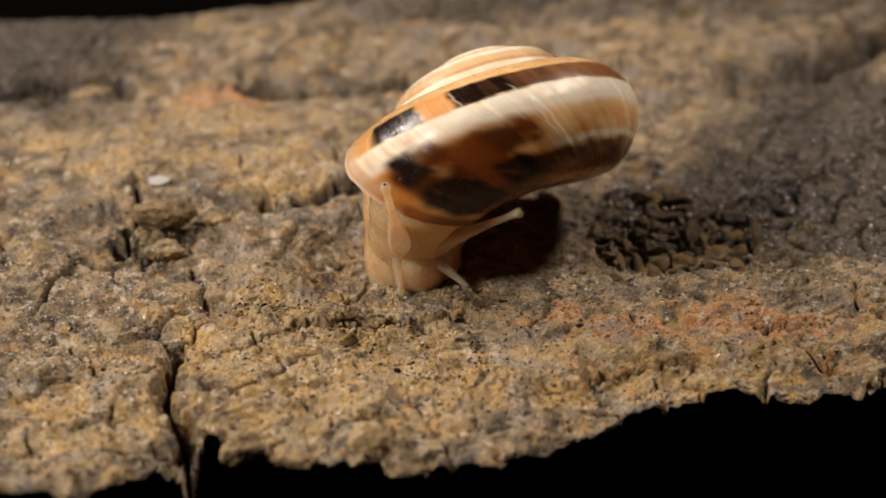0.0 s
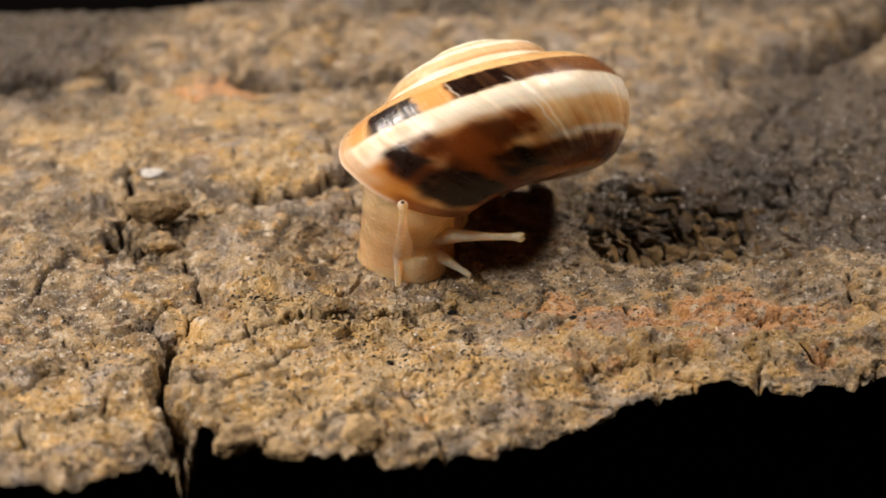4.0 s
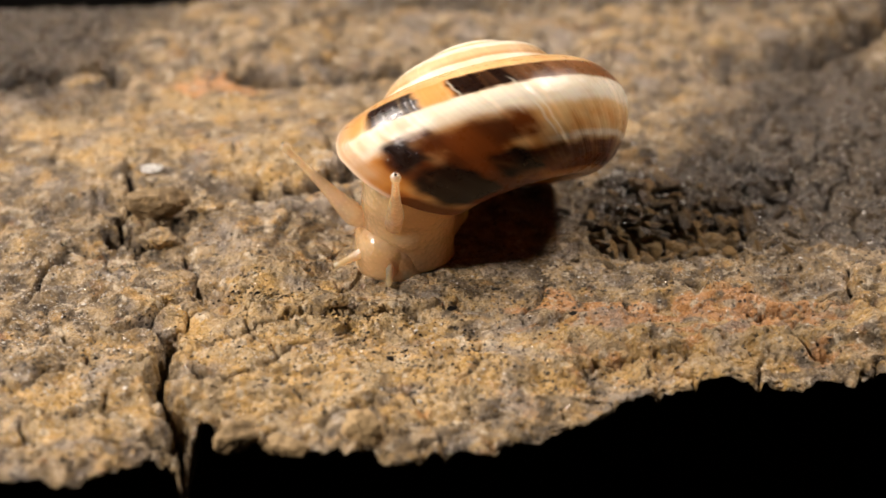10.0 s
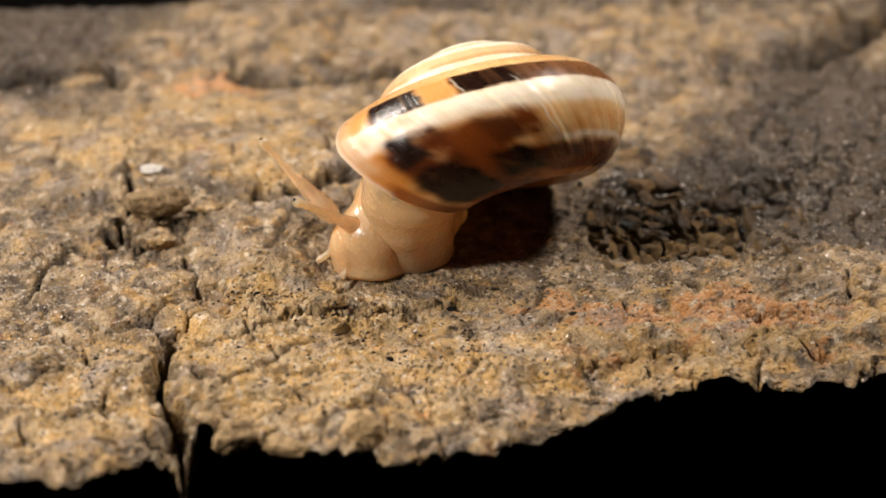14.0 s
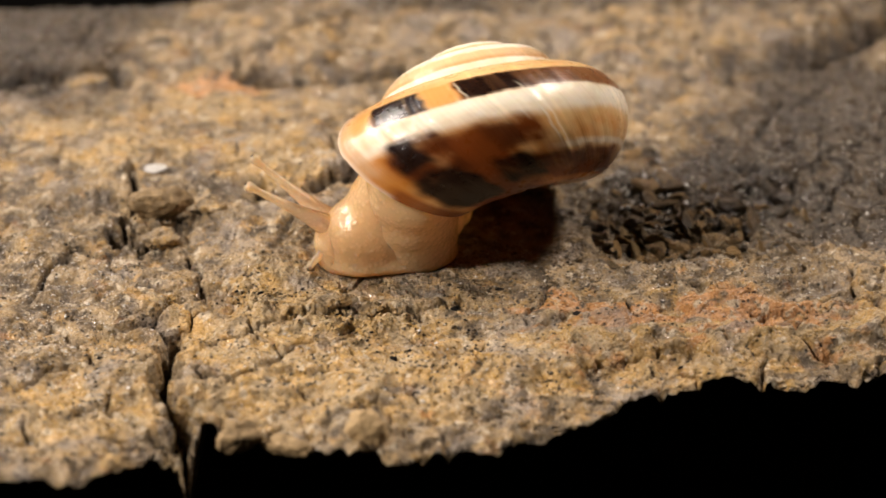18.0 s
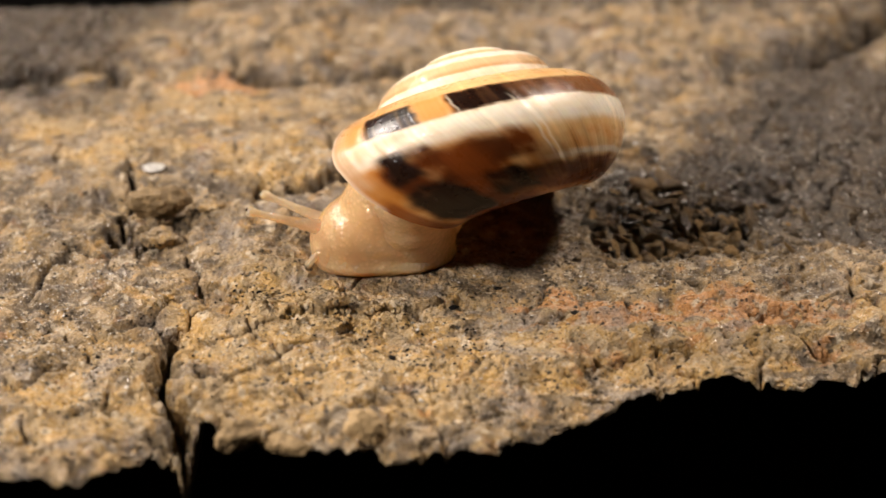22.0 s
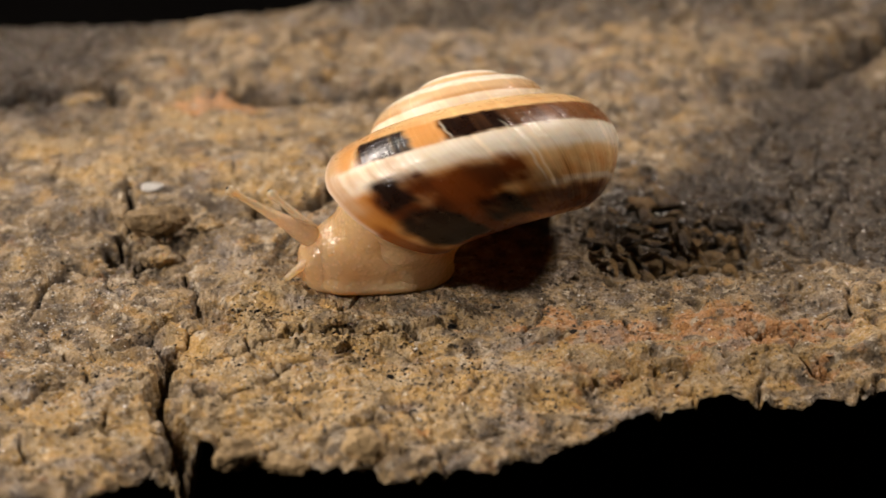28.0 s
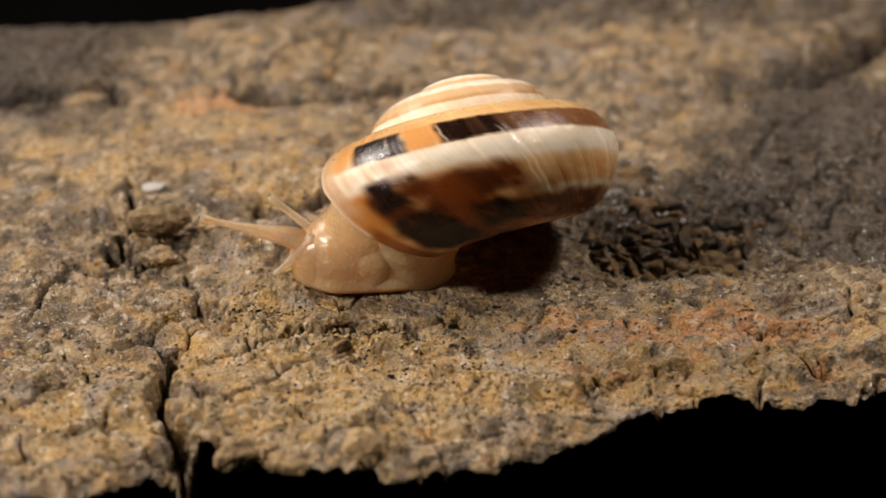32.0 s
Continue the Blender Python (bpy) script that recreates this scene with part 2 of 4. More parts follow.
def blob(bm, centre, radii, turn=0.0, detail=4):
    """An ellipsoid in millimetres added to bm."""
    m = Matrix.Translation(Vector(centre) * MM) @ Matrix.Rotation(radians(turn), 4, "Z") @ Matrix.Diagonal((*(r * MM for r in radii), 1))
    return bmesh.ops.create_icosphere(bm, subdivisions=detail, radius=1, matrix=m)["verts"]


def tube(bm, stations, sides=20):
    """A closed round tube along +Z, from (z, radius) stations in millimetres."""
    rings = []
    for z, r in stations:
        rings.append([bm.verts.new((r * MM * math.cos(a), r * MM * math.sin(a), z * MM)) for a in (2 * math.pi * k / sides for k in range(sides))])
    for a, b in zip(rings, rings[1:]):
        for k in range(sides):
            bm.faces.new((a[k], a[(k + 1) % sides], b[(k + 1) % sides], b[k]))
    bm.faces.new(rings[0][::-1]), bm.faces.new(rings[-1])


# ---- the rock slab ----
EDGE = [(-80, -38), (-45, -37), (-30.4, -32.9), (-28, -33.4), (-25.4, -33), (-23.2, -31.5), (-22, -29.8), (-20.6, -28.3), (-19.1, -27.8), (-18.4, -27.8),
        (-17.3, -25.4), (-16.1, -25.1), (-15.2, -25.7), (-13.7, -26), (-12.1, -26.8), (-10.4, -27.8), (-8.8, -28.3), (-7.2, -28.7), (-6.2, -29.8), (-4.9,
        -28.7), (-3.7, -30.1), (-2.5, -29.7), (-1.3, -28.7), (0.7, -28.1), (1.9, -27.8), (3.1, -28.5), (4.7, -27.1), (6.7, -26.4), (8.8, -23.6), (10.8,
        -22.9), (12.9, -21.7), (15, -20.5), (17.1, -19.7), (19.2, -19.1), (21.3, -18.5), (23.4, -18.1), (25.4, -17.9), (27.6, -17), (29.6, -17.5), (30,
        -18.1), (30.9, -17.1), (32.5, -16.4), (50, -14), (80, -9)]
CRACKS = [  # depth, width, line
    (1.5, 0.2, [(-25.8, 13.0), (-24.9, 8.7), (-25.1, 5.9), (-25.5, 3.2), (-23.9, -0.8)]),
    (0.9, 0.22, [(-20.2, -0.8), (-18.8, -4.2), (-18.4, -7.2), (-18.7, -8.4), (-20.1, -12.5)]),
    (5.5, 0.6, [(-20.3, -13.0), (-20.5, -16.5), (-20.3, -21.1), (-19.0, -24.0), (-18.3, -27.7)]),
    (2.8, 0.75, [(-25.6, 1.4), (-24.0, 0.9), (-22.7, 2.2), (-20.6, 3.6)]),
    (2.0, 0.5, [(-15.1, 8.7), (-13.7, 7.8), (-11.5, 8.2), (-9.3, 10.1), (-5.6, 11.4)]),
    (2.2, 0.7, [(-40, 26.5), (-35.0, 28.1), (-32.5, 27.6)]),
    (1.6, 0.45, [(-30.7, 28.0), (-28.8, 29.0), (-27.3, 26.5)]),
    (2.4, 0.8, [(31.6, 31.9), (34.2, 34.0), (37.1, 37.4), (40, 40.2)]),
    (0.8, 0.18, [(-17.9, -14.1), (-14.0, -12.5), (-10.7, -10.7)]),
    (1.1, 0.3, [(-10.7, -10.7), (-9.1, -10.5), (-6.1, -9.9), (-3.6, -9.6), (-1.7, -10.3)]),
    (1.4, 0.32, [(9.3, -17.2), (13.1, -15.3), (16.1, -14.1), (18.0, -13.9)]),
    (0.9, 0.25, [(23.2, -8.8), (28.3, -9.3), (32.3, -7.6)]),
    (0.8, 0.22, [(25.5, 17.8), (27.6, 22.9), (28.5, 24.9)]),
    (0.8, 0.22, [(29.8, 14.4), (33.3, 16.8), (36.3, 18.8)]),
    (1.5, 0.7, [(-17.6, 27.9), (-12.7, 27.0), (-7.9, 28.3), (-4.1, 29.2)]),
]


def edge_y(x):
    return np.interp(x, *zip(*EDGE)) + 0.35 * fbm(x, x * 0, 2.2, 2, 5)


def leaves(x, y):
    """Thin lens-shaped layers that dip to one side, seen on the broken front."""
    v = y - 0.26 * x + 0.7 * fbm(x, y, 4, 2, 46) + 0.25 * fbm(x, y, 1.2, 2, 48)
    return fbm(x * 0.16 + 3, v, 2.2, 3, 47, 0.45)


def height(x, y):
    """The top of the slab, in millimetres; also how much crack shade is painted at each place."""
    wx, wy = x + 0.55 * fbm(x, y, 2.6, 2, 3), y + 0.75 * fbm(x, y, 2.6, 2, 8)
    calm = 1 - 0.75 * bump(x, y, 1, 1, 12, 9) - 0.55 * bump(x, y, -33, 16, 13, 12) - 0.5 * bump(x, y, -10, 23, 10, 4) - 0.5 * bump(x, y, 5, -4, 6, 4)
    calm = np.maximum(calm, 0.04) * (1 - 0.5 * step(y, 10, 22))
    z = calm * (0.35 * fbm(x, y, 16, 3, 11) + 0.40 * fbm(wx, wy, 5, 2, 21))
    bx, by = (wx + 0.25 * wy) * 0.6, wy - 0.22 * wx
    ridge = 1 - np.abs(fbm(bx, by, 3.6, 2, 31, 0.4)) * 2
    z += (0.3 + 0.7 * calm) * (0.26 * ridge + 0.12 * fbm(bx, by, 1.3, 2, 36) + 0.05 * fbm(x, y, 0.5, 2, 41))
    # thin flaking layers
    flake = fbm(bx, by, 5.5, 3, 45, 0.4) * 3.0
    z += (0.06 + 0.94 * calm) * 0.28 * (np.floor(flake) + step(flake - np.floor(flake), 0.3, 0.62))
    leaf, front = leaves(x, y), bump(x, y, 21, -12.5, 16, 5.5) * step(y - edge_y(x), 2.0, 4.5)
    layer = leaf * 4
    layer = (np.floor(layer) + step(layer - np.floor(layer), 0.0, 0.5)) / 4
    z += front * (1.2 * layer + 0.25 * leaf)
    # broken plates standing higher than one another
    line = np.interp(x, (-60, -26, -15, -9, -5, 2, 12), (5, 6.5, 8.6, 10, 11.6, 16, 22))
    z += 0.7 * step(wy - line, -0.3, 1.4) * step(-x, -8, 2)
    z += 0.6 * step(y + 0.4 * (wy - y) - np.interp(x, (-60, -28, -12, -4, 10, 40), (26, 28, 27.3, 29, 33, 48)), -0.4, 3.2)
    z += 1.8 * step(wy - np.interp(x, (-60, 0, 14, 30, 40), (90, 60, 22, 31, 40)), -1, 5) * step(x, 4, 16)
    z -= 0.7 * step(-(wy - np.interp(x, (-4, 9, 18, 40), (-19, -17.3, -14.1, -12))), -0.2, 1.6) * step(x, 2, 9)
    z -= 0.4 * step(-(wy - np.interp(x, (10, 23, 32, 60), (-6, -9, -7.8, -5))), -0.2, 1.2) * step(x, 8, 20)
    z += 0.25 * step(-(wy - np.interp(x, (-30, -18, -10, -3, 4), (-15, -14, -10.7, -9.9, -12))), 0.0, 0.9) * bump(x, y, -9, -14, 10, 6)
    # a net of joints between the plates
    d1, d2, own = cells(wx * 0.8, wy * 1.05, 6.0, 77)
    e, some = d2 - d1, np.clip(step(fbm(x, y, 5, 2, 78), -0.25, 0.2) + bump(x, y, 29, 19, 9, 9), 0, 1)
    z += (0.04 + 0.96 * calm) * 0.45 * (own - 0.5) * step(e, 0.0, 0.12)
    joint = step(-e, -0.075, 0.0) * some * calm
    d1, d2, own = cells(wx + 0.3 * wy, wy * 1.2, 2.6, 79)
    fine_joint = step(d1 - d2, -0.09, 0.0) * np.clip(step(fbm(x, y, 4, 2, 80), 0.05, 0.35) + bump(x, y, 29, 18, 9, 10), 0, 1) * calm
    net = bump(x, y, 30, 18, 10, 11)
    z -= 0.7 * joint + (0.28 + 0.6 * net) * fine_joint
    # knobs and lumps
    z += 0.4 * bump(wx, wy, -22.7, 6.4, 2.2, 1.2)
    z += 2.0 * bump(wx, wy, -14.5, 34, 5, 4) + 1.1 * bump(wx, wy, -13, 15, 6, 3)
    z += 0.5 * bump(wx, wy, -8.2, -9.0, 1.5, 0.7) + 1.2 * bump(wx, wy, -5.4, -28.6, 1.6, 1.4) + 0.7 * bump(wx, wy, -13.5, -29.5, 2, 1)
    # coarse crumbly ground beside the shell and along the broken front
    crumb = np.clip(bump(x, y, 18, 3.5, 8, 5) + 0.5 * bump(x, y, 30, 8, 7, 8) + (0.4 - 0.3 * step(x, 4, 12)) * step(-(y - edge_y(x)), -5, -0.5), 0, 1)
    crumb = crumb * (1 - 0.9 * bump(x, y, 21, -12.5, 16, 5.5))
    d1, d2, own = cells(wx, wy, 1.5, 4)
    z += crumb * (0.7 * np.sqrt(np.clip(d2 - d1, 0, 1)) * (0.3 + own) - 0.45)
    d1, d2, own = cells(wx, wy, 0.55, 9)
    z += (0.08 + 0.6 * crumb) * 0.10 * (np.sqrt(np.clip(d2 - d1, 0, 1)) - 0.5)
    # small pits
    d1, d2, own = cells(wx, wy, 1.3, 14)
    z -= 0.35 * step(-d1, -0.22, -0.08) * (own > 0.72) * calm
    crack_shade = np.maximum(0.6 * joint, net * fine_joint)
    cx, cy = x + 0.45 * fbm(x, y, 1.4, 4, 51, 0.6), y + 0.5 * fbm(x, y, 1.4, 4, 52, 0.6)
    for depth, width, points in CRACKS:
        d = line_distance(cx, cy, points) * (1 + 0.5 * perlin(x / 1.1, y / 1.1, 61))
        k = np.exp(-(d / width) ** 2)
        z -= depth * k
        crack_shade = np.maximum(crack_shade, k * min(1, depth / 2))
    return z, crack_shade


ZONES = {  # x, y, half width, half depth, strength
    "ochre": [(-10, -16, 12, 8, 0.7), (-13, -6.5, 4, 2.5, 0.55), (4, -17, 6, 4, 0.5), (-26, -24, 6, 6, 0.45), (-27, 14.5, 2.4, 2.4, 1.0),
              (-33, 19, 2.2, 2.2, 1.0), (-16, 15, 6, 2, 0.35), (-20, 22, 9, 4, 0.3), (-13, 11, 5, 2, 0.4), (-22.5, 6.5, 2, 1, 0.5), (-31, 30, 1.6, 1.5, 0.6),
              (-20.5, -9, 2, 1.6, 0.5), (10, -16, 7, 4, 0.5), (20, -13, 12, 4, 0.75), (2.8, -3.6, 0.9, 0.5, 0.7), (30, 30, 8, 6, 0.2)],
    "salmon": [(12, -9.5, 5, 2.4, 0.8), (8.6, -8, 1.2, 0.9, 0.7), (21, -9.5, 10, 2.2, 0.75), (-19, 26.5, 4.5, 1.3, 1.2), (6, -21, 4, 2, 0.4), (23, -13, 5, 1.2, 0.5), (23, 4, 2.5, 1.2, 0.5),
               (20, -4, 3, 1.2, 0.4), (-1, -23, 1.5, 1, 0.4), (-28, -30, 0.8, 0.6, 0.6)],
    # damp spots, plus shade painted on right of the shell and at the back
    "damp_and_shade": [(10, 46, 60, 9, 0.75), (-38, 36, 12, 10, 0.95), (-32, 25, 9, 9, 0.45), (24, 8, 15, 7, 1.1), (34, 20, 12, 13, 1.3), (36, 6, 8, 8, 0.4), (17, 2, 7, 5, 0.3), (-11, 2.5, 6, 3.4, 0.35), (8, -4, 8, 2.5, 0.12),
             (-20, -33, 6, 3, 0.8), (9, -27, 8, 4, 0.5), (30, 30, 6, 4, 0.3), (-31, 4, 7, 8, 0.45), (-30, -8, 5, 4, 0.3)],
}


def rock_slab():
    xs = np.concatenate([np.arange(-78, -44, 0.8), np.arange(-44, 44, 0.115), np.arange(44, 78.1, 0.8)])
    ts = [0.0]
    while ts[-1] < 84:
        ts.append(ts[-1] + 0.09 + 0.0022 * ts[-1])
    top = np.array(ts)
    n = len(xs)
    ye = edge_y(xs) + 0.7
    lip = 1.05 + 0.35 * fbm(xs, xs * 0 + 7, 6, 3, 71)
    back = np.interp(xs, (-80, -44, -34, -20, -8, 4, 80), (38, 39, 39.5, 42, 46, 60, 62)) + 0.6 * fbm(xs, xs * 0 + 3, 8, 3, 72)
    k = (top / top[-1])[:, None]
    x = np.broadcast_to(xs, (len(top), n)).copy()
    y = ye + lip * 0.6 + k * (back - ye - lip * 0.6)
    z, crack_shade = height(x, y)
    # the front rolls over and turns in under the slab
    under = []
    for a in np.linspace(175, 4, 42):
        c, s = math.cos(radians(a)), math.sin(radians(a))
        r = lip * (1 + 0.22 * fbm(xs, xs * 0 + a / 28.0, 1.8, 3, 73) + 0.4 * fbm(xs, xs * 0 + a / 30.0, 4.5, 2, 77))
        under.append((xs + 0.25 * fbm(xs, xs * 0 + a / 25.0, 1.2, 2, 74), ye + lip * 0.6 - 0.6 * r * s + 1.7 * lip * max(0, 0.25 - c), z[0] - r * (1 - c) * 0.6))
    low = [(xs, ye + 40, z[0] * 0 - 14 - fbm(xs, xs * 0, 9, 2, 75)), (xs, ye + 20, z[0] - 5.5 - 0.8 * fbm(xs, xs * 0, 5, 3, 76)), (xs, ye + 9, z[0] - 3.4)]
    tail = [(xs, back + 1.5, z[-1] - 3), (xs, back + 1, z[-1] - 14), (xs, back - 6, z[-1] * 0 - 18)]
    fx = np.concatenate([[p[0] for p in low + under], x, [p[0] for p in tail]])
    fy = np.concatenate([[p[1] for p in low + under], y, [p[1] for p in tail]])
    fz = np.concatenate([[p[2] for p in low + under], z, [p[2] for p in tail]])
    rows = fx.shape[0]
    me = grid_mesh("rock_slab", np.stack([fx, fy, fz], -1) * MM, rows, n, ROCK)
    # painted crack shade, on the top rows only
    slab_shade = np.zeros((rows, n))
    slab_shade[len(low + under):len(low + under) + len(top)] = crack_shade
    scalar(me, "crack_shade", slab_shade * 0.95)
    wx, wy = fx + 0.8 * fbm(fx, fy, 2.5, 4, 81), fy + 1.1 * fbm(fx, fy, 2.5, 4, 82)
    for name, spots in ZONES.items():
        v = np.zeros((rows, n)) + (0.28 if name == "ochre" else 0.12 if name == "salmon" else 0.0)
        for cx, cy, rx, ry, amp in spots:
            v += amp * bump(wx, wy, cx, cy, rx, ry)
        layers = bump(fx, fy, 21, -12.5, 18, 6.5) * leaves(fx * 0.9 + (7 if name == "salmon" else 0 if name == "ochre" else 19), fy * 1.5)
        v += layers * (0.7 if name == "damp_and_shade" else 1.2)
        scalar(me, name, v + (0.12 * fbm(fx, fy, 1.5, 3, 83) if name != "damp_and_shade" else 0.25 * fbm(fx, fy, 4, 4, 84)))
    ob = new("rock_slab", me)
    return tagged(ob, "cracked ochre and grey weathered rock slab with a broken dark edge", "rock", kind="structure")


slab = rock_slab()


# added ground below the slab, its shade put into the black colour
def shaded_ground():
    xs = np.linspace(-3, 3, 160)
    x, y = np.meshgrid(np.sign(xs) * np.abs(xs / 3) ** 2 * 700, np.sign(xs) * np.abs(xs / 3) ** 2 * 700)
    z = -160 + 2.5 * fbm(x, y, 30, 4, 91) + 8 * fbm(x, y, 400, 3, 92)
    me = grid_mesh("ground", np.stack([x, y, z], -1) * MM, 160, 160, SHADE_GROUND)
    tagged(new("ground", me), "added ground far below the rock, coloured black for shade", "ground", kind="structure")


shaded_ground()


def boulder(name, centre, radii, seed, material, label):
    bm = bmesh.new()
    bmesh.ops.create_icosphere(bm, subdivisions=6, radius=1)
    for v in bm.verts:
        p = v.co.copy()
        k = 1 + 0.22 * noise.noise(p * 1.3 + Vector((seed, 0, 0))) + 0.10 * noise.noise(p * 3.7 + Vector((0, seed, 0))) + 0.04 * noise.noise(p * 11)
        v.co = Vector((p.x * radii[0], p.y * radii[1], p.z * radii[2])) * k * MM
    ob = part(name, bm, material)
    ob.location = Vector(centre) * MM
    return tagged(ob, label, "rock")


# boulder colour darkened in place of shade
boulder("boulder", (-92, 115, -100), (50, 34, 66), 3.1, DARK_ROCK, "brown boulder behind the slab, its colour darkened for shade")
# added block that keeps the view below the slab's edge black
boulder("boulder", (10, 16, -88), (100, 30, 76), 7.7, DARK_ROCK, "added rock block that carries the slab, its colour darkened for shade")


# ---- grit, chips and crystals on the slab ----
def nugget(seed, flat=0.7, detail=2, material=CHIP):
    r = random.Random(seed)
    bm = bmesh.new()
    bmesh.ops.create_icosphere(bm, subdivisions=detail, radius=1)
    cuts = [(Vector((r.gauss(0, 1), r.gauss(0, 1), r.gauss(0, 1))).normalized(), r.uniform(0.5, 0.85)) for _ in range(9)]
    for v in bm.verts:
        for axis, d in cuts:
            over = v.co.dot(axis) - d
            if over > 0:
                v.co -= axis * over
        v.co.z *= flat
        v.co += Vector((r.uniform(-1, 1), r.uniform(-1, 1), r.uniform(-1, 1))) * 0.04
    me = bpy.data.meshes.new("nugget")
    bm.to_mesh(me)
    bm.free()
    me.materials.append(material)
    return me


def lay(name, me, x, y, size, turn=0.0, sink=0.3, tilt=(0, 0), parent=None):
    ob = new(name, me)
    ob.parent = parent
    z = float(height(np.array([x]), np.array([y]))[0][0])
    ob.matrix_basis = pose(x * MM, y * MM, (z + size * (0.7 - sink)) * MM, tilt[0], tilt[1], turn) @ Matrix.Diagonal((size * MM, size * MM, size * MM, 1))
    return ob


r = random.Random(5)
chips = [nugget(k) for k in range(5)]
tan_chips = [nugget(20 + k, 0.6, 2, TAN_CHIP) for k in range(4)]
crystals = [nugget(40 + k, 0.8, 1, QUARTZ) for k in range(4)]
slivers = [nugget(80 + k, 0.6, 2, GOLD_CHIP if k % 2 else CHIP) for k in range(8)]
for k in range(280):
    x, y = r.gauss(17.5, 4.2), r.gauss(3.4, 2.9)
    if x > 11.0 + 0.25 * abs(y - 4) and y > -3.2:
        ob = lay("rock_chip", r.choice(slivers), x, y, r.uniform(0.18, 0.55) * (1.5 if r.random() < 0.25 else 1), r.uniform(-70, 10), 0.3, (r.uniform(-60, 60), r.uniform(-60, 60)), slab)
        ob.scale.x *= r.uniform(1.2, 2.2)
for k in range(90):
    x, y = r.gauss(15.2, 1.7), r.gauss(9.4, 2.4)
    lay("quartz_grain", r.choice(crystals), x, y, r.uniform(0.1, 0.34), r.uniform(0, 360), 0.15, (r.uniform(-50, 50), r.uniform(-50, 50)), slab)
for k in range(45):
    x = r.uniform(-30, 12)
    lay("rock_chip", r.choice(tan_chips if r.random() < 0.5 else chips), x, float(edge_y(np.array([x]))[0]) + r.uniform(1.2, 6), r.uniform(0.12, 0.34), r.uniform(0, 360), 0.55,
        (r.uniform(-30, 30), r.uniform(-30, 30)), slab)

def stone(x, y, rx, ry, rz, turn, seed, material, name, label, sink=0.35):
    bm = bmesh.new()
    bmesh.ops.create_icosphere(bm, subdivisions=5, radius=1)
    for v in bm.verts:
        p = v.co.copy()
        k = 1 + 0.3 * noise.noise(p * 1.1 + Vector((seed, 0, 0))) + 0.14 * noise.noise(p * 2.9 + Vector((0, seed, 0))) + 0.07 * noise.noise(p * 7 + Vector((0, 0, seed)))
        v.co = Vector((p.x * rx, p.y * ry, p.z * rz)) * k * MM
    ob = part(name, bm, material)
    z = float(height(np.array([x]), np.array([y]))[0][0])
    ob.matrix_basis = pose(x * MM, y * MM, (z + rz * (0.75 - sink)) * MM, 0, 0, turn)
    return tagged(ob, label, "stone")


stone(-22.7, 4.7, 2.4, 1.2, 1.25, 4, 91, TAN_CHIP, "stone", "rounded tan stone lodged over a dark hollow in the rock", -0.05)
stone(-22.2, 1.0, 1.5, 0.8, 0.9, 12, 92, ROUGH_ROCK, "stone", "small brown stone lodged in a dark hollow")
stone(-18.6, 5.3, 1.2, 0.7, 0.6, -8, 93, ROUGH_ROCK, "stone", "small ochre stone wedged in the cracked rock")
stone(-30.9, 28.6, 2.2, 1.5, 0.9, 10, 94, ROUGH_ROCK, "stone", "ochre stone lying in a rock crack", 0.45)
stone(-8.4, -9.4, 1.7, 0.6, 0.5, 6, 95, ROUGH_ROCK, "stone", "grey stone lump on the ochre ledge", 0.5)
stone(-5.6, -9.2, 1.0, 0.5, 0.5, 0, 96, ROUGH_ROCK, "stone", "small tan stone lump on the ochre ledge", 0.5)
stone(-19.0, -8.0, 1.0, 0.9, 0.7, 40, 97, ROUGH_ROCK, "stone", "pale tan stone lump beside the long crack")
stone(-14.6, -27.2, 1.6, 1.0, 1.2, 20, 98, TAN_CHIP, "stone", "rounded tan stone at the broken rock edge")
stone(-11.2, -27.3, 1.9, 0.7, 0.8, -16, 99, TAN_CHIP, "stone", "long tan stone at the broken rock edge")
stone(-5.6, -26.9, 1.4, 1.2, 1.5, 0, 100, TAN_CHIP, "stone", "blunt tan stone at the broken rock edge")


white = nugget(61, 0.3, 3, QUARTZ)
white_flake = lay("stone_flake", white, -23.7, 11.4, 0.75, 20, 0.5)
white_flake.scale.x *= 1.6
tagged(white_flake, "small white flake of stone lying on the rock", "stone flake")
tagged(lay("crystal", crystals[0], 17.4, 12.3, 0.6, 30, 0.4), "glittering white crystal set on the dark rock", "crystal")
grit = nugget(62, 0.16, 2, BLACK)
for x, y, s in ((4.0, -6.1, 0.5), (0.65, -8.9, 0.48), (9.8, -10.2, 0.42)):
    tagged(lay("grit_grain", grit, x, y, s, 15, 0.6), "small black grain lying on the pale rock", "grain", "black grains")


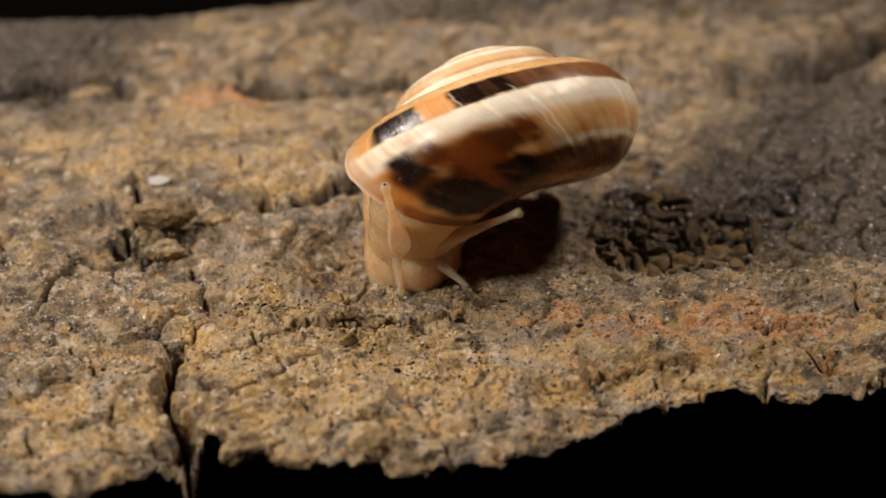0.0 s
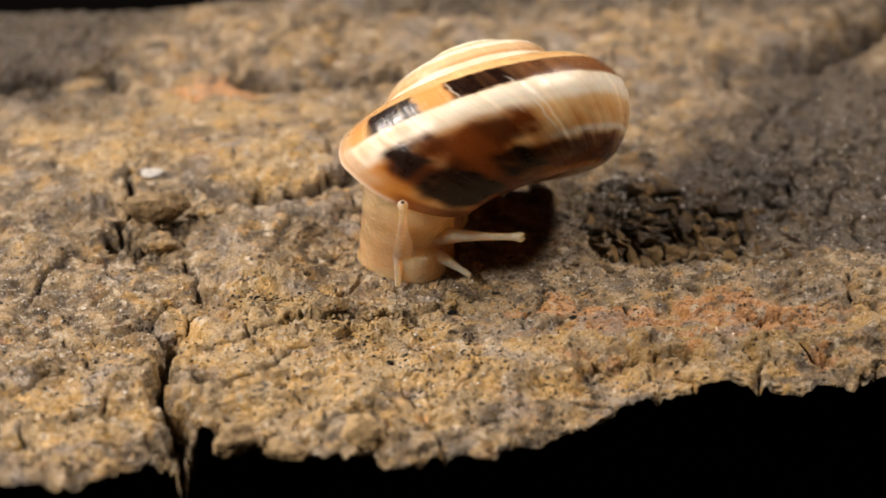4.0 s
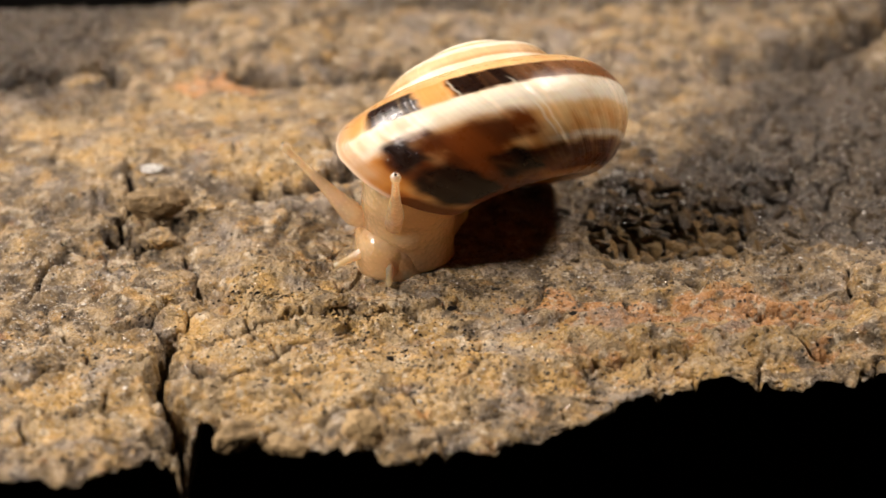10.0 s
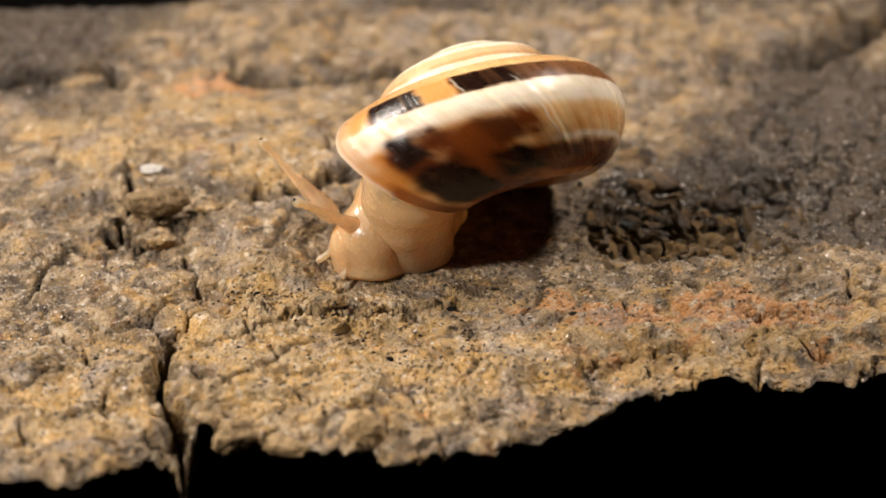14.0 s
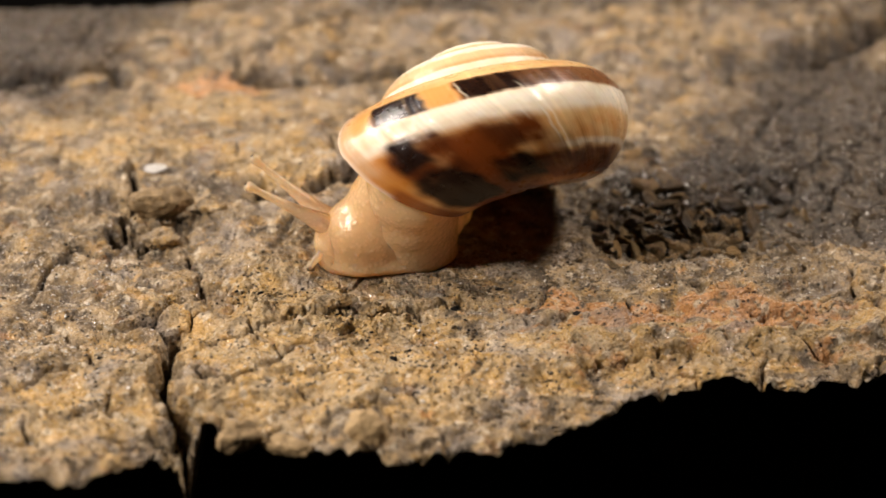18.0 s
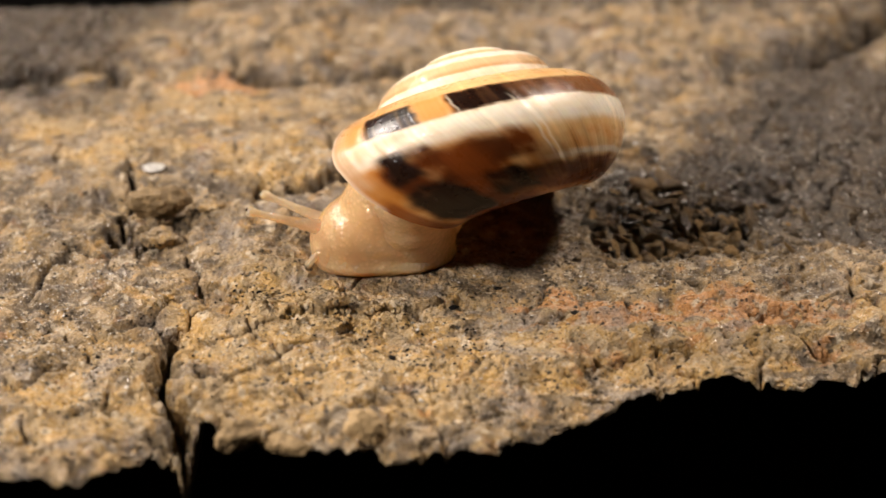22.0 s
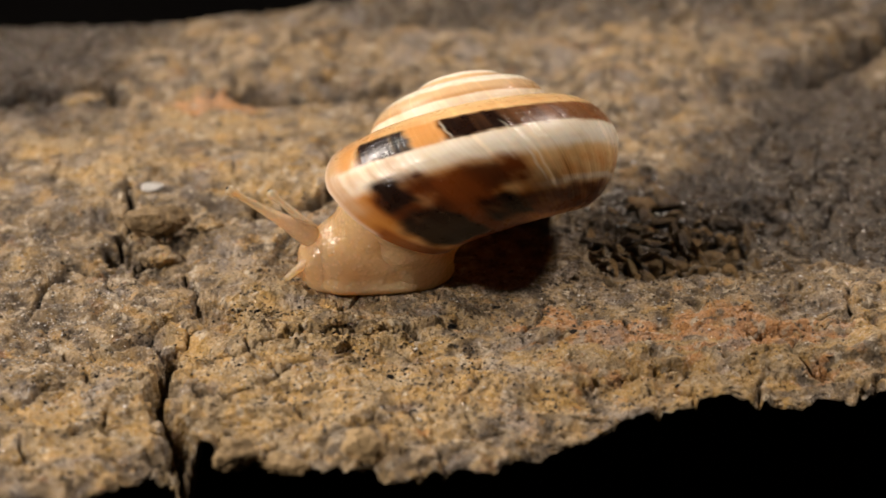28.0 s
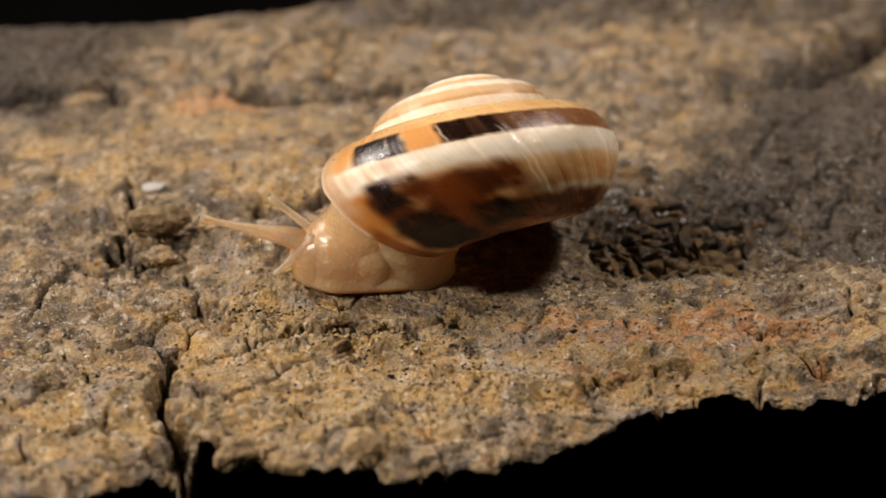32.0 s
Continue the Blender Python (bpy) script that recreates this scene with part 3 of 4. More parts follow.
def scatter(name, count, seed, size, material, label, spots, squash=0.5):
    """Countless tiny grains in one mesh."""
    g = np.random.default_rng(seed)
    which = g.integers(0, len(spots), count)
    s = np.array(spots)[which]
    x, y = s[:, 0] + g.normal(0, 1, count) * s[:, 2], s[:, 1] + g.normal(0, 1, count) * s[:, 3]
    ok = (y > edge_y(x) + 2.2) & (np.abs(x) < 44)
    x, y = x[ok], y[ok]
    z = height(x, y)[0]
    m = len(x)
    sz = size * np.exp(g.normal(0, 0.45, m))
    a = g.uniform(0, 6.28, m)
    c, sn = np.cos(a), np.sin(a)
    corner = np.array([(1, 0, 0), (0, 1, 0), (-1, 0, 0), (0, -1, 0), (0, 0, 1), (0, 0, -1)], float)
    corner = corner[None] * (0.7 + 0.6 * g.random((m, 6, 1)))
    px = x[:, None] + sz[:, None] * (corner[..., 0] * c[:, None] - 0.7 * corner[..., 1] * sn[:, None])
    py = y[:, None] + sz[:, None] * (corner[..., 0] * sn[:, None] + 0.7 * corner[..., 1] * c[:, None])
    pz = z[:, None] + sz[:, None] * squash * (corner[..., 2] + 0.2)
    tri = np.array([(0, 1, 4), (1, 2, 4), (2, 3, 4), (3, 0, 4), (1, 0, 5), (2, 1, 5), (3, 2, 5), (0, 3, 5)])
    me = faces_mesh(bpy.data.meshes.new(name), np.stack([px, py, pz], -1).reshape(-1, 3) * MM, (tri[None] + 6 * np.arange(m)[:, None, None]).reshape(-1, 3), material)
    ob = new(name, me)
    ob.parent = slab
    tagged(ob, label, kind="stuff")


scatter("dark_grit", 1500, 1, 0.085, BLACK, "scattered black mineral grains", [(-13.5, -6.8, 1.8, 0.8), (-6, -15, 5, 3.5), (2, -15, 4, 3), (-25, -20, 4, 6), (-1, -13, 4, 2),
        (15, -17, 7, 2), (-27, -28, 3, 3), (-5, -20, 8, 3)])
scatter("sand", 2600, 2, 0.07, QUARTZ, "scattered pale sand grains", [(-8, -16, 9, 6), (-29, -12, 4, 5), (18, -4, 9, 2), (-28, -22, 5, 6), (22, 6, 9, 8), (30, 15, 6, 8), (-30, -4, 4, 4)])
scatter("rock_grains", 5200, 3, 0.1, CHIP, "scattered brown rock grains", [(-8, -16, 9, 6), (-28, -16, 5, 9), (18, -3, 9, 2), (20, 5, 8, 6), (30, 15, 6, 8), (-12, 4, 6, 4), (6, -6, 6, 2), (12, -20, 9, 2), (-24, 6, 6, 8)])


# ---- the snail ----
snail = tagged(new("snail"), "cream land snail with a brown-banded glossy shell on the rock", "snail")


def shell_mesh():
    rows, cols = 1300, 150
    g = -4.7 * (np.linspace(1, 0, rows)[:, None]) ** 1.7
    s = np.linspace(-np.pi, np.pi, cols, endpoint=False)[None]
    # the growth lines, and with them the mouth, lean forward at the top of the whorl
    th = g - 0.0459 + 0.0557 * np.sin(s) + 0.0214 * np.cos(s) - 0.01 * np.sin(2 * s)
    sc = 1.8247 ** th
    flare = 1 + 0.015 * step(g, -0.03, 0.0)
    ridge = 1 + 0.0010 * np.sin(g * 2 * np.pi * 46 + 2 * np.sin(g * 31)) - 0.004 * bump(g, g * 0, -0.120, 0, 0.012, 1) + 0.004 * bump(g, g * 0, -0.193, 0, 0.004, 1)
    def power(v):
        return np.sign(v) * np.abs(v) ** 1.1169
    rr = 9.1975 + 4.8803 * power(np.cos(s)) * flare
    zz = np.where(np.sin(s) < 0, 6.2755, 4.8775) * power(np.sin(s)) * flare
    ph = -2 * np.pi * th
    p = np.stack([sc * rr * ridge * np.cos(ph), sc * rr * ridge * np.sin(ph), sc * zz - 9.6674 * sc ** 1.3973 + 5.365], -1)
    # the inner face near the mouth
    mid = np.stack([sc * 9.1975 * np.cos(ph), sc * 9.1975 * np.sin(ph), -9.6674 * sc ** 1.3973 + 5.365], -1)[::-1][:380]
    inner = mid + (p[::-1][:380] - mid) * 0.955
    me = grid_mesh("shell", np.concatenate([p, inner]) * 1.010 * MM, rows + 380, cols, SHELL_SKIN, wrap=True)
    deg = np.degrees(s) + 0 * g
    t = g + 0 * s
    d = deg + 2.2 * fbm(t * 9, deg / 40, 1.0, 2, 101) + 0.9 * fbm(t * 70, deg / 40, 1.0, 2, 104)
    tt = t + 0.004 * fbm(t * 40, deg / 12, 1.0, 3, 102)
    cream, white, orange, red, brown, dark = (np.array(c) for c in ((0.70, 0.47, 0.22), (0.83, 0.75, 0.61), (0.56, 0.22, 0.04), (0.14, 0.034, 0.006), (0.055, 0.014, 0.004), (0.012, 0.005, 0.003)))
    col = np.broadcast_to(cream, (rows, cols, 3)).copy()
    def lay_on(mask, colour):
        nonlocal col
        col = col + np.clip(mask, 0, 1)[..., None] * (colour - col)
    def span(v, a, b, soft):
        return step(v, a - soft, a + soft) * (1 - step(v, b - soft, b + soft))
    blotch = fbm(t * 22, deg / 26, 1.0, 4, 103)
    streak = perlin(t * 60, deg / 70, 105) + 0.7 * perlin(t * 170, deg / 70, 106)
    young = step(-t, 0.45, 0.9)
    # cream shoulder with an orange wash, turning tan at the lip
    lay_on(span(d, 46, 60, 7) * (0.22 + 0.4 * blotch), orange)
    lay_on(span(d, 44, 95, 8) * step(t, -0.16, -0.03) * (0.55 + 0.4 * blotch), np.array((0.46, 0.21, 0.07)))
    # pale band
    lay_on(span(d, -10, 20, 5) * (0.9 + 0.3 * blotch), white)
    lay_on(span(d, -4, 18, 6) * step(t, -0.12, -0.06) * (0.3 + 0.5 * streak), np.array((0.50, 0.27, 0.12)))
    # orange zone below it, stronger towards the mouth
    lay_on(span(d, -38, -15, 7) * (0.42 + 0.5 * blotch + 0.12 * streak) * (1 - step(t, -0.2, -0.16)), orange * 1.05)
    lay_on(span(d, -80, -9, 7) * step(t, -0.21, -0.15) * (0.8 + 0.5 * blotch + 0.15 * streak), orange * 0.85)
    lay_on(span(d, -41, -36, 2) * span(t, -0.9, -0.185, 0.02) * 0.75, white)
    lay_on(span(d, -160, -58, 8) * (0.75 + 0.5 * blotch), orange * 0.8)
    # upper dark band, broken near the mouth, dark at first and browner further back
    upper = span(d, 19, 46, 2.0)
    lay_on(upper * span(t, -5, -0.132, 0.004) * 0.92, np.array((0.17, 0.062, 0.022)) * (1 - young)[..., None] + np.array((0.50, 0.28, 0.12)) * young[..., None])
    lay_on(upper * span(tt, -0.27, -0.132, 0.004) * (1.05 - 0.75 * step(-t, 0.18, 0.25) + 0.25 * streak), dark)
    lay_on(upper * span(t, -0.60, -0.30, 0.02) * 0.5, np.array((0.26, 0.10, 0.035)))
    lay_on(span(d, 26, 48, 5) * young * 0.65, np.array((0.70, 0.50, 0.29)))
    lay_on(upper * span(tt, -0.132, -0.098, 0.008) * 0.75, orange)
    lay_on(upper * span(tt, -0.099, -0.041, 0.005) * (1.0 + 0.2 * streak), dark)
    lay_on(upper * span(tt, -0.041, -0.016, 0.008) * 0.7, orange)
    # red-brown flank with its dark blotches
    tt = t + 0.006 * fbm(t * 30, deg / 18, 1.0, 2, 102) + 0.003 * streak
    d = d + 2.5 * fbm(t * 26, deg / 15, 1.0, 3, 107)
    lay_on(span(d, -120, -13, 7) * span(tt, -0.136, -0.026, 0.014) * (1.15 + 0.4 * blotch), red)
    lay_on(span(d, -34, -9, 5) * span(tt, -0.178, -0.122, 0.012) * (0.95 + 0.5 * blotch), red * 0.8)
    lay_on(span(d, -33, -14, 4) * span(tt, -0.158, -0.126, 0.009) * 0.85, brown)
    lay_on(span(d, -74, -43, 4) * span(tt, -0.9, -0.150, 0.014) * (0.95 + 0.4 * blotch + 0.2 * streak), red * 1.2)
    lay_on(span(d, -57, -44, 3) * span(tt, -0.34, -0.140, 0.010) * (0.35 + 0.7 * blotch + 0.25 * streak), brown)
    lay_on(span(d, -66, -39, 4) * span(tt, -0.152, -0.104, 0.010) * (1.0 + 0.5 * blotch), dark)
    lay_on(span(d, -40, -4, 5) * span(tt, -0.092, -0.036, 0.010) * (0.75 + 0.6 * blotch), brown)
    lay_on(span(d, -31, -4, 4) * span(tt, -0.064, -0.036, 0.007), dark)
    lay_on(span(d, -80, -36, 5) * span(tt, -0.080, -0.020, 0.010) * (1.2 + 0.4 * blotch), dark)
    # pale raised growth scars across the whorl
    for a, w, lo, hi in ((-0.191, 0.0016, -38, 24), (-0.199, 0.0012, -40, 10), (-0.137, 0.0010, 18, 42), (-0.172, 0.002, -9, 3)):
        lay_on(span(t + 0.002 * perlin(deg / 9, t * 0, 111), a, a + w, 0.0016) * span(d, lo, hi, 8) * 0.75, np.array((0.90, 0.82, 0.66)))
    # pale bony lip
    lay_on(step(t, -0.030, -0.008) * span(d, -30, 200, 6) * (0.75 + 0.3 * streak), np.array((0.46, 0.28, 0.15)))
    lay_on(step(t, -0.036, -0.018) * span(d, -42, -20, 7) * 0.8, orange * 0.75)
    lay_on(step(t, -0.020, -0.010) * span(d, -180, -36, 6) * 0.85, red * 1.2)
    lay_on(step(t, -0.006, 0) * span(d, -40, 200, 6) * 0.7, np.array((0.66, 0.52, 0.40)))
    # worn early whorls
    lay_on(young * step(d, 42, 52) * 0.95, white)
    lay_on(step(-t, 2.2, 3.2) * 0.5, np.array((0.62, 0.42, 0.26)))
    full = np.concatenate([col, np.broadcast_to(np.array((0.55, 0.36, 0.22)), (380, cols, 3))])
    a = me.attributes.new("pigment", "FLOAT_COLOR", "POINT")
    a.data.foreach_set("color", np.concatenate([full, np.ones((rows + 380, cols, 1))], -1).astype(np.float32).ravel())
    scalar(me, "girth", np.concatenate([deg, deg[:380]]))
    scalar(me, "growth", np.concatenate([t, t[::-1][:380]]))
    return me


shell = new("shell", shell_mesh())
shell.parent = snail
tagged(shell, "glossy cream coiled shell with broken dark brown bands")


def smooth_flesh(ob, voxel=0.2, rounds=60):
    m = ob.modifiers.new("remesh", "REMESH")
    m.mode, m.voxel_size, m.use_smooth_shade = "VOXEL", voxel * MM, True
    k = ob.modifiers.new("smooth", "SMOOTH")
    k.factor, k.iterations = 0.5, rounds
    return ob


bm = bmesh.new()
blob(bm, (-2.9, -0.8, 0.35), (4.0, 3.6, 1.0))
blob(bm, (-2.8, -1.2, 2.0), (3.8, 3.5, 2.7))
blob(bm, (-2.7, -2.0, 4.0), (3.7, 3.4, 2.8))
blob(bm, (-2.5, -2.6, 6.0), (3.8, 3.4, 2.8))
blob(bm, (-2.4, -2.8, 7.8), (3.8, 3.2, 2.4))
blob(bm, (-2.4, 2.2, 1.6), (4.0, 3.2, 2.6))
blob(bm, (-2.4, 2.4, 4.6), (3.6, 2.8, 2.8))
blob(bm, (-1.4, 4.4, 0.9), (3.6, 3.0, 1.6))
trunk = smooth_flesh(part("foot", bm, FLESH, snail, "cream fleshy foot below the shell"))

bm = bmesh.new()
for k in range(6):
    blob(bm, (0, -0.6 + 0.8 * k, 0.5 + 0.12 * k), (3.0, 3.1, 3.25 + 0.08 * k))
    blob(bm, (0, -0.6 + 0.8 * k, -1.2), (3.15, 3.2, 0.9))
blob(bm, (0, 1.4, 3.0), (3.1, 3.1, 3.0))
blob(bm, (0, 2.2, 4.8), (3.2, 2.9, 2.6))
neck = smooth_flesh(part("neck", bm, FLESH, snail, "pale moist granular neck"), 0.15, 90)

bm = bmesh.new()
for k in range(6):
    blob(bm, (0, 0.6 + 0.8 * k, 0.1 + 0.08 * k), (2.4 + 0.10 * k, 2.7, 2.45 + 0.12 * k))
    blob(bm, (0, 0.6 + 0.7 * k, -1.6), (2.4 + 0.10 * k, 2.5, 0.8))
blob(bm, (0, -0.5, -0.4), (1.95, 1.45, 1.75))
blob(bm, (-0.9, -0.7, -1.3), (0.9, 0.85, 0.6))
blob(bm, (0.9, -0.7, -1.3), (0.9, 0.85, 0.6))
blob(bm, (-1.1, 0.6, 1.0), (1.1, 1.9, 1.15))
blob(bm, (1.1, 0.6, 1.0), (1.1, 1.9, 1.15))
head = smooth_flesh(part("head", bm, FLESH, snail, "cream rounded head with lips"), 0.15, 110)


def eye_tentacle():
    bm = bmesh.new()
    tube(bm, [(-8.6, 0.25), (-8.2, 0.6), (-7.6, 0.84), (-7.0, 0.86), (-6.2, 0.74), (-5.2, 0.58), (-4.2, 0.46), (-2.8, 0.34), (-1.4, 0.28), (-0.7, 0.27), (-0.4, 0.31), (-0.15, 0.39), (0.1, 0.41), (0.30, 0.34), (0.42, 0.18), (0.45, 0.05)], 24)
    ob = part("eye_tentacle", bm, PALE_FLESH, snail, "translucent stalk with a dark eye at its tip")
    bm = bmesh.new()
    blob(bm, (0.0, 0.06, 0.37), (0.15, 0.15, 0.12), 0, 3)
    part("eye", bm, EYE_BLACK, ob, "tiny black eye spot")
    return ob


def feeler():
    bm = bmesh.new()
    tube(bm, [(-4.6, 0.35), (-3.9, 0.65), (-3.0, 0.60), (-2.4, 0.50), (-1.8, 0.40), (-1.2, 0.31), (-0.6, 0.24), (-0.2, 0.25), (0.05, 0.25), (0.2, 0.18), (0.25, 0.05)], 18)
    return part("feeler", bm, PALE_FLESH, snail, "short translucent lower tentacle")


eye_a, eye_b, feel_a, feel_b = eye_tentacle(), eye_tentacle(), feeler(), feeler()


# ---- what moves ----
def pointing(tip, base):
    """The pose of a tentacle whose tip lies at tip and whose shaft runs back towards base, in millimetres."""
    turn = (Vector(tip) - Vector(base)).to_track_quat("Z", "Y").to_matrix().to_4x4()
    return Matrix.Translation(Vector(tip) * MM) @ turn


def motions():
    SHELL = [(0, 3.50, 6.83, 8.78, 45.3, -5.4, -155.6),
             (1, 3.46, 6.83, 8.73, 45.9, -5.6, -155.3),
             (2, 3.41, 6.82, 8.70, 46.1, -6.1, -154.9),
             (3, 3.40, 6.85, 8.64, 45.7, -6.8, -154.5),
             (3.5, 3.34, 6.86, 8.65, 45.3, -7.2, -154.0),
             (5.5, 3.46, 6.87, 8.52, 44.5, -8.3, -154.4),
             (6, 3.45, 6.85, 8.48, 44.3, -8.4, -154.4),
             (7, 3.46, 6.80, 8.39, 44.2, -8.9, -154.7),
             (8, 3.42, 6.75, 8.32, 44.2, -9.3, -154.9),
             (9, 3.39, 6.67, 8.33, 44.3, -9.7, -155.1),
             (10, 3.20, 6.59, 8.38, 44.1, -10.3, -154.6),
             (11, 3.15, 6.55, 8.40, 44.5, -10.9, -154.5),
             (12, 3.13, 6.54, 8.50, 44.3, -11.6, -154.1),
             (13, 2.99, 6.48, 8.47, 44.3, -12.4, -153.2),
             (14, 2.94, 6.36, 8.43, 44.3, -12.6, -152.9),
             (14.5, 2.94, 6.34, 8.42, 44.3, -12.7, -152.9),
             (16.5, 2.81, 6.25, 8.43, 42.9, -12.7, -152.8),
             (17, 2.86, 6.22, 8.45, 42.7, -12.8, -153.1),
             (18, 2.85, 6.14, 8.50, 41.9, -12.9, -153.0),
             (19, 2.81, 6.05, 8.40, 41.1, -12.4, -153.2),
             (20, 2.74, 5.98, 8.27, 40.7, -11.6, -153.7),
             (21, 2.67, 5.91, 8.20, 40.5, -11.3, -153.8),
             (22, 2.75, 5.83, 8.12, 40.1, -10.8, -154.0),
             (23, 2.74, 5.78, 8.00, 39.9, -10.8, -154.2),
             (24, 2.66, 5.75, 8.00, 39.4, -10.9, -154.2),
             (25, 2.55, 5.71, 7.98, 39.2, -10.8, -154.1),
             (25.5, 2.59, 5.70, 7.96, 39.2, -10.7, -154.5),
             (27.5, 2.41, 5.53, 7.98, 38.6, -10.6, -154.0),
             (28, 2.40, 5.52, 7.97, 38.6, -10.7, -154.2),
             (29, 2.41, 5.46, 7.97, 38.5, -10.6, -155.0),
             (30, 2.41, 5.41, 7.94, 38.3, -10.3, -155.4),
             (31, 2.42, 5.33, 7.88, 38.3, -10.5, -156.0),
             (32, 2.36, 5.27, 7.76, 38.4, -11.0, -156.3)]
    HEAD = [(0, -2.53, -3.40, 1.97, 6), (1, -2.20, -3.40, 1.91, 6), (2, -2.07, -3.40, 1.89, 6), (3.5, -1.91, -3.40, 1.96, 6), (5.5, -2.09, -3.40, 1.88, 4), (6, -2.26, -3.40, 1.80, 2), (7, -2.69, -3.40, 1.90, -4), (8, -3.38, -3.40, 2.00, -12), (9, -3.99, -3.40, 2.00, -22), (10, -4.60, -3.30, 1.94, -30), (11, -5.22, -3.20, 1.96, -38), (12, -5.75, -3.10, 1.90, -48), (13, -6.25, -3.00, 1.77, -58), (14, -6.69, -2.80, 1.75, -66), (14.5, -6.86, -2.70, 1.74, -69), (16.5, -7.74, -2.50, 1.75, -78), (17, -7.91, -2.40, 1.82, -79), (19, -8.35, -2.20, 1.91, -84), (21, -8.37, -2.20, 1.91, -86), (23, -8.48, -2.20, 1.76, -86), (24, -8.57, -2.20, 1.79, -86), (25, -8.83, -2.20, 1.77, -86), (25.5, -8.89, -2.20, 1.78, -86), (27.5, -9.06, -2.20, 1.92, -86), (28, -9.21, -2.20, 1.97, -87), (30, -9.56, -2.20, 2.12, -88), (32, -9.88, -2.20, 2.32, -90)]
    NECK = [(0, -3.70, -0.80, 0.88, 0), (3.5, -3.16, -0.80, 0.86, 0), (6, -3.16, -0.80, 0.90, 0), (8, -3.33, -1.00, 1.02, -5), (9, -3.50, -1.20, 1.13, -10), (11, -3.95, -1.60, 1.49, -24), (13, -4.62, -1.90, 1.63, -42), (14.5, -4.97, -2.00, 1.69, -56), (17, -5.75, -2.00, 1.79, -74), (19, -6.19, -2.00, 1.89, -82), (23, -6.36, -2.00, 1.79, -86), (25, -6.58, -2.00, 1.76, -86), (25.5, -6.60, -2.00, 1.77, -86), (27.5, -6.73, -2.00, 1.80, -86), (30, -7.14, -2.00, 1.90, -86), (32, -7.46, -2.00, 1.95, -86)]
    EYE_A = [(0, 5.09, -5.40, 7.29, -0.93, -4.20, 3.93), (1, 5.47, -5.40, 6.50, -0.47, -4.20, 3.82), (2, 5.87, -5.40, 5.63, -0.30, -4.20, 3.84), (3, 6.01, -5.40, 4.88, -0.16, -4.20, 3.89), (3.5, 5.86, -5.40, 4.51, -0.14, -4.20, 3.91), (5.5, 5.30, -5.60, 4.59, -0.36, -4.20, 3.93), (6, 4.49, -6.20, 5.25, -0.62, -3.93, 3.80), (6.5, 3.54, -7.30, 6.74, -0.88, -4.37, 4.15), (7, 2.25, -8.73, 8.08, -1.13, -4.20, 4.15), (7.5, 0.74, -9.87, 10.04, -1.56, -5.02, 4.72), (8, -0.59, -10.00, 11.25, -1.99, -5.04, 4.84), (9, -1.79, -9.80, 12.23, -2.72, -4.98, 5.09), (9.5, -2.41, -9.40, 11.87, -3.11, -5.00, 5.21), (10, -3.50, -9.00, 11.17, -3.62, -4.92, 5.16), (10.5, -4.46, -8.60, 10.86, -4.14, -4.84, 5.12), (11, -5.46, -8.00, 10.32, -4.59, -4.86, 5.20), (12, -7.42, -7.20, 9.36, -5.70, -4.70, 5.11), (13, -8.89, -6.80, 8.58, -6.54, -4.38, 4.94), (14, -10.83, -6.20, 7.62, -7.07, -3.96, 4.50), (14.5, -11.52, -5.80, 7.78, -7.33, -3.74, 4.39), (16.5, -13.85, -4.20, 7.89, -7.99, -2.35, 2.72), (17, -14.20, -4.00, 7.95, -8.16, -2.35, 2.89), (18, -14.86, -3.80, 7.55, -8.41, -2.35, 2.99), (19, -15.41, -3.80, 6.47, -8.50, -2.35, 3.09), (20, -15.07, -3.80, 5.59, -8.61, -2.35, 2.99), (21, -14.92, -3.80, 5.10, -8.70, -2.35, 2.94), (22, -14.67, -3.80, 5.32, -8.72, -2.35, 2.92), (23, -14.62, -3.80, 5.54, -8.81, -2.35, 2.89), (24, -14.87, -3.80, 5.87, -8.93, -2.35, 2.97), (25, -15.04, -3.80, 7.12, -9.15, -2.35, 3.16), (25.5, -15.09, -3.80, 7.52, -9.16, -2.35, 3.27), (27.5, -15.69, -3.80, 8.72, -9.33, -2.35, 3.60), (28, -15.97, -3.80, 8.77, -9.52, -2.35, 3.65), (29, -16.54, -3.80, 8.14, -9.69, -2.35, 3.70), (30, -17.07, -3.80, 7.65, -9.87, -2.35, 3.70), (31, -17.70, -3.80, 6.83, -10.00, -2.35, 3.65), (32, -18.12, -3.80, 6.34, -10.19, -2.35, 3.60)]
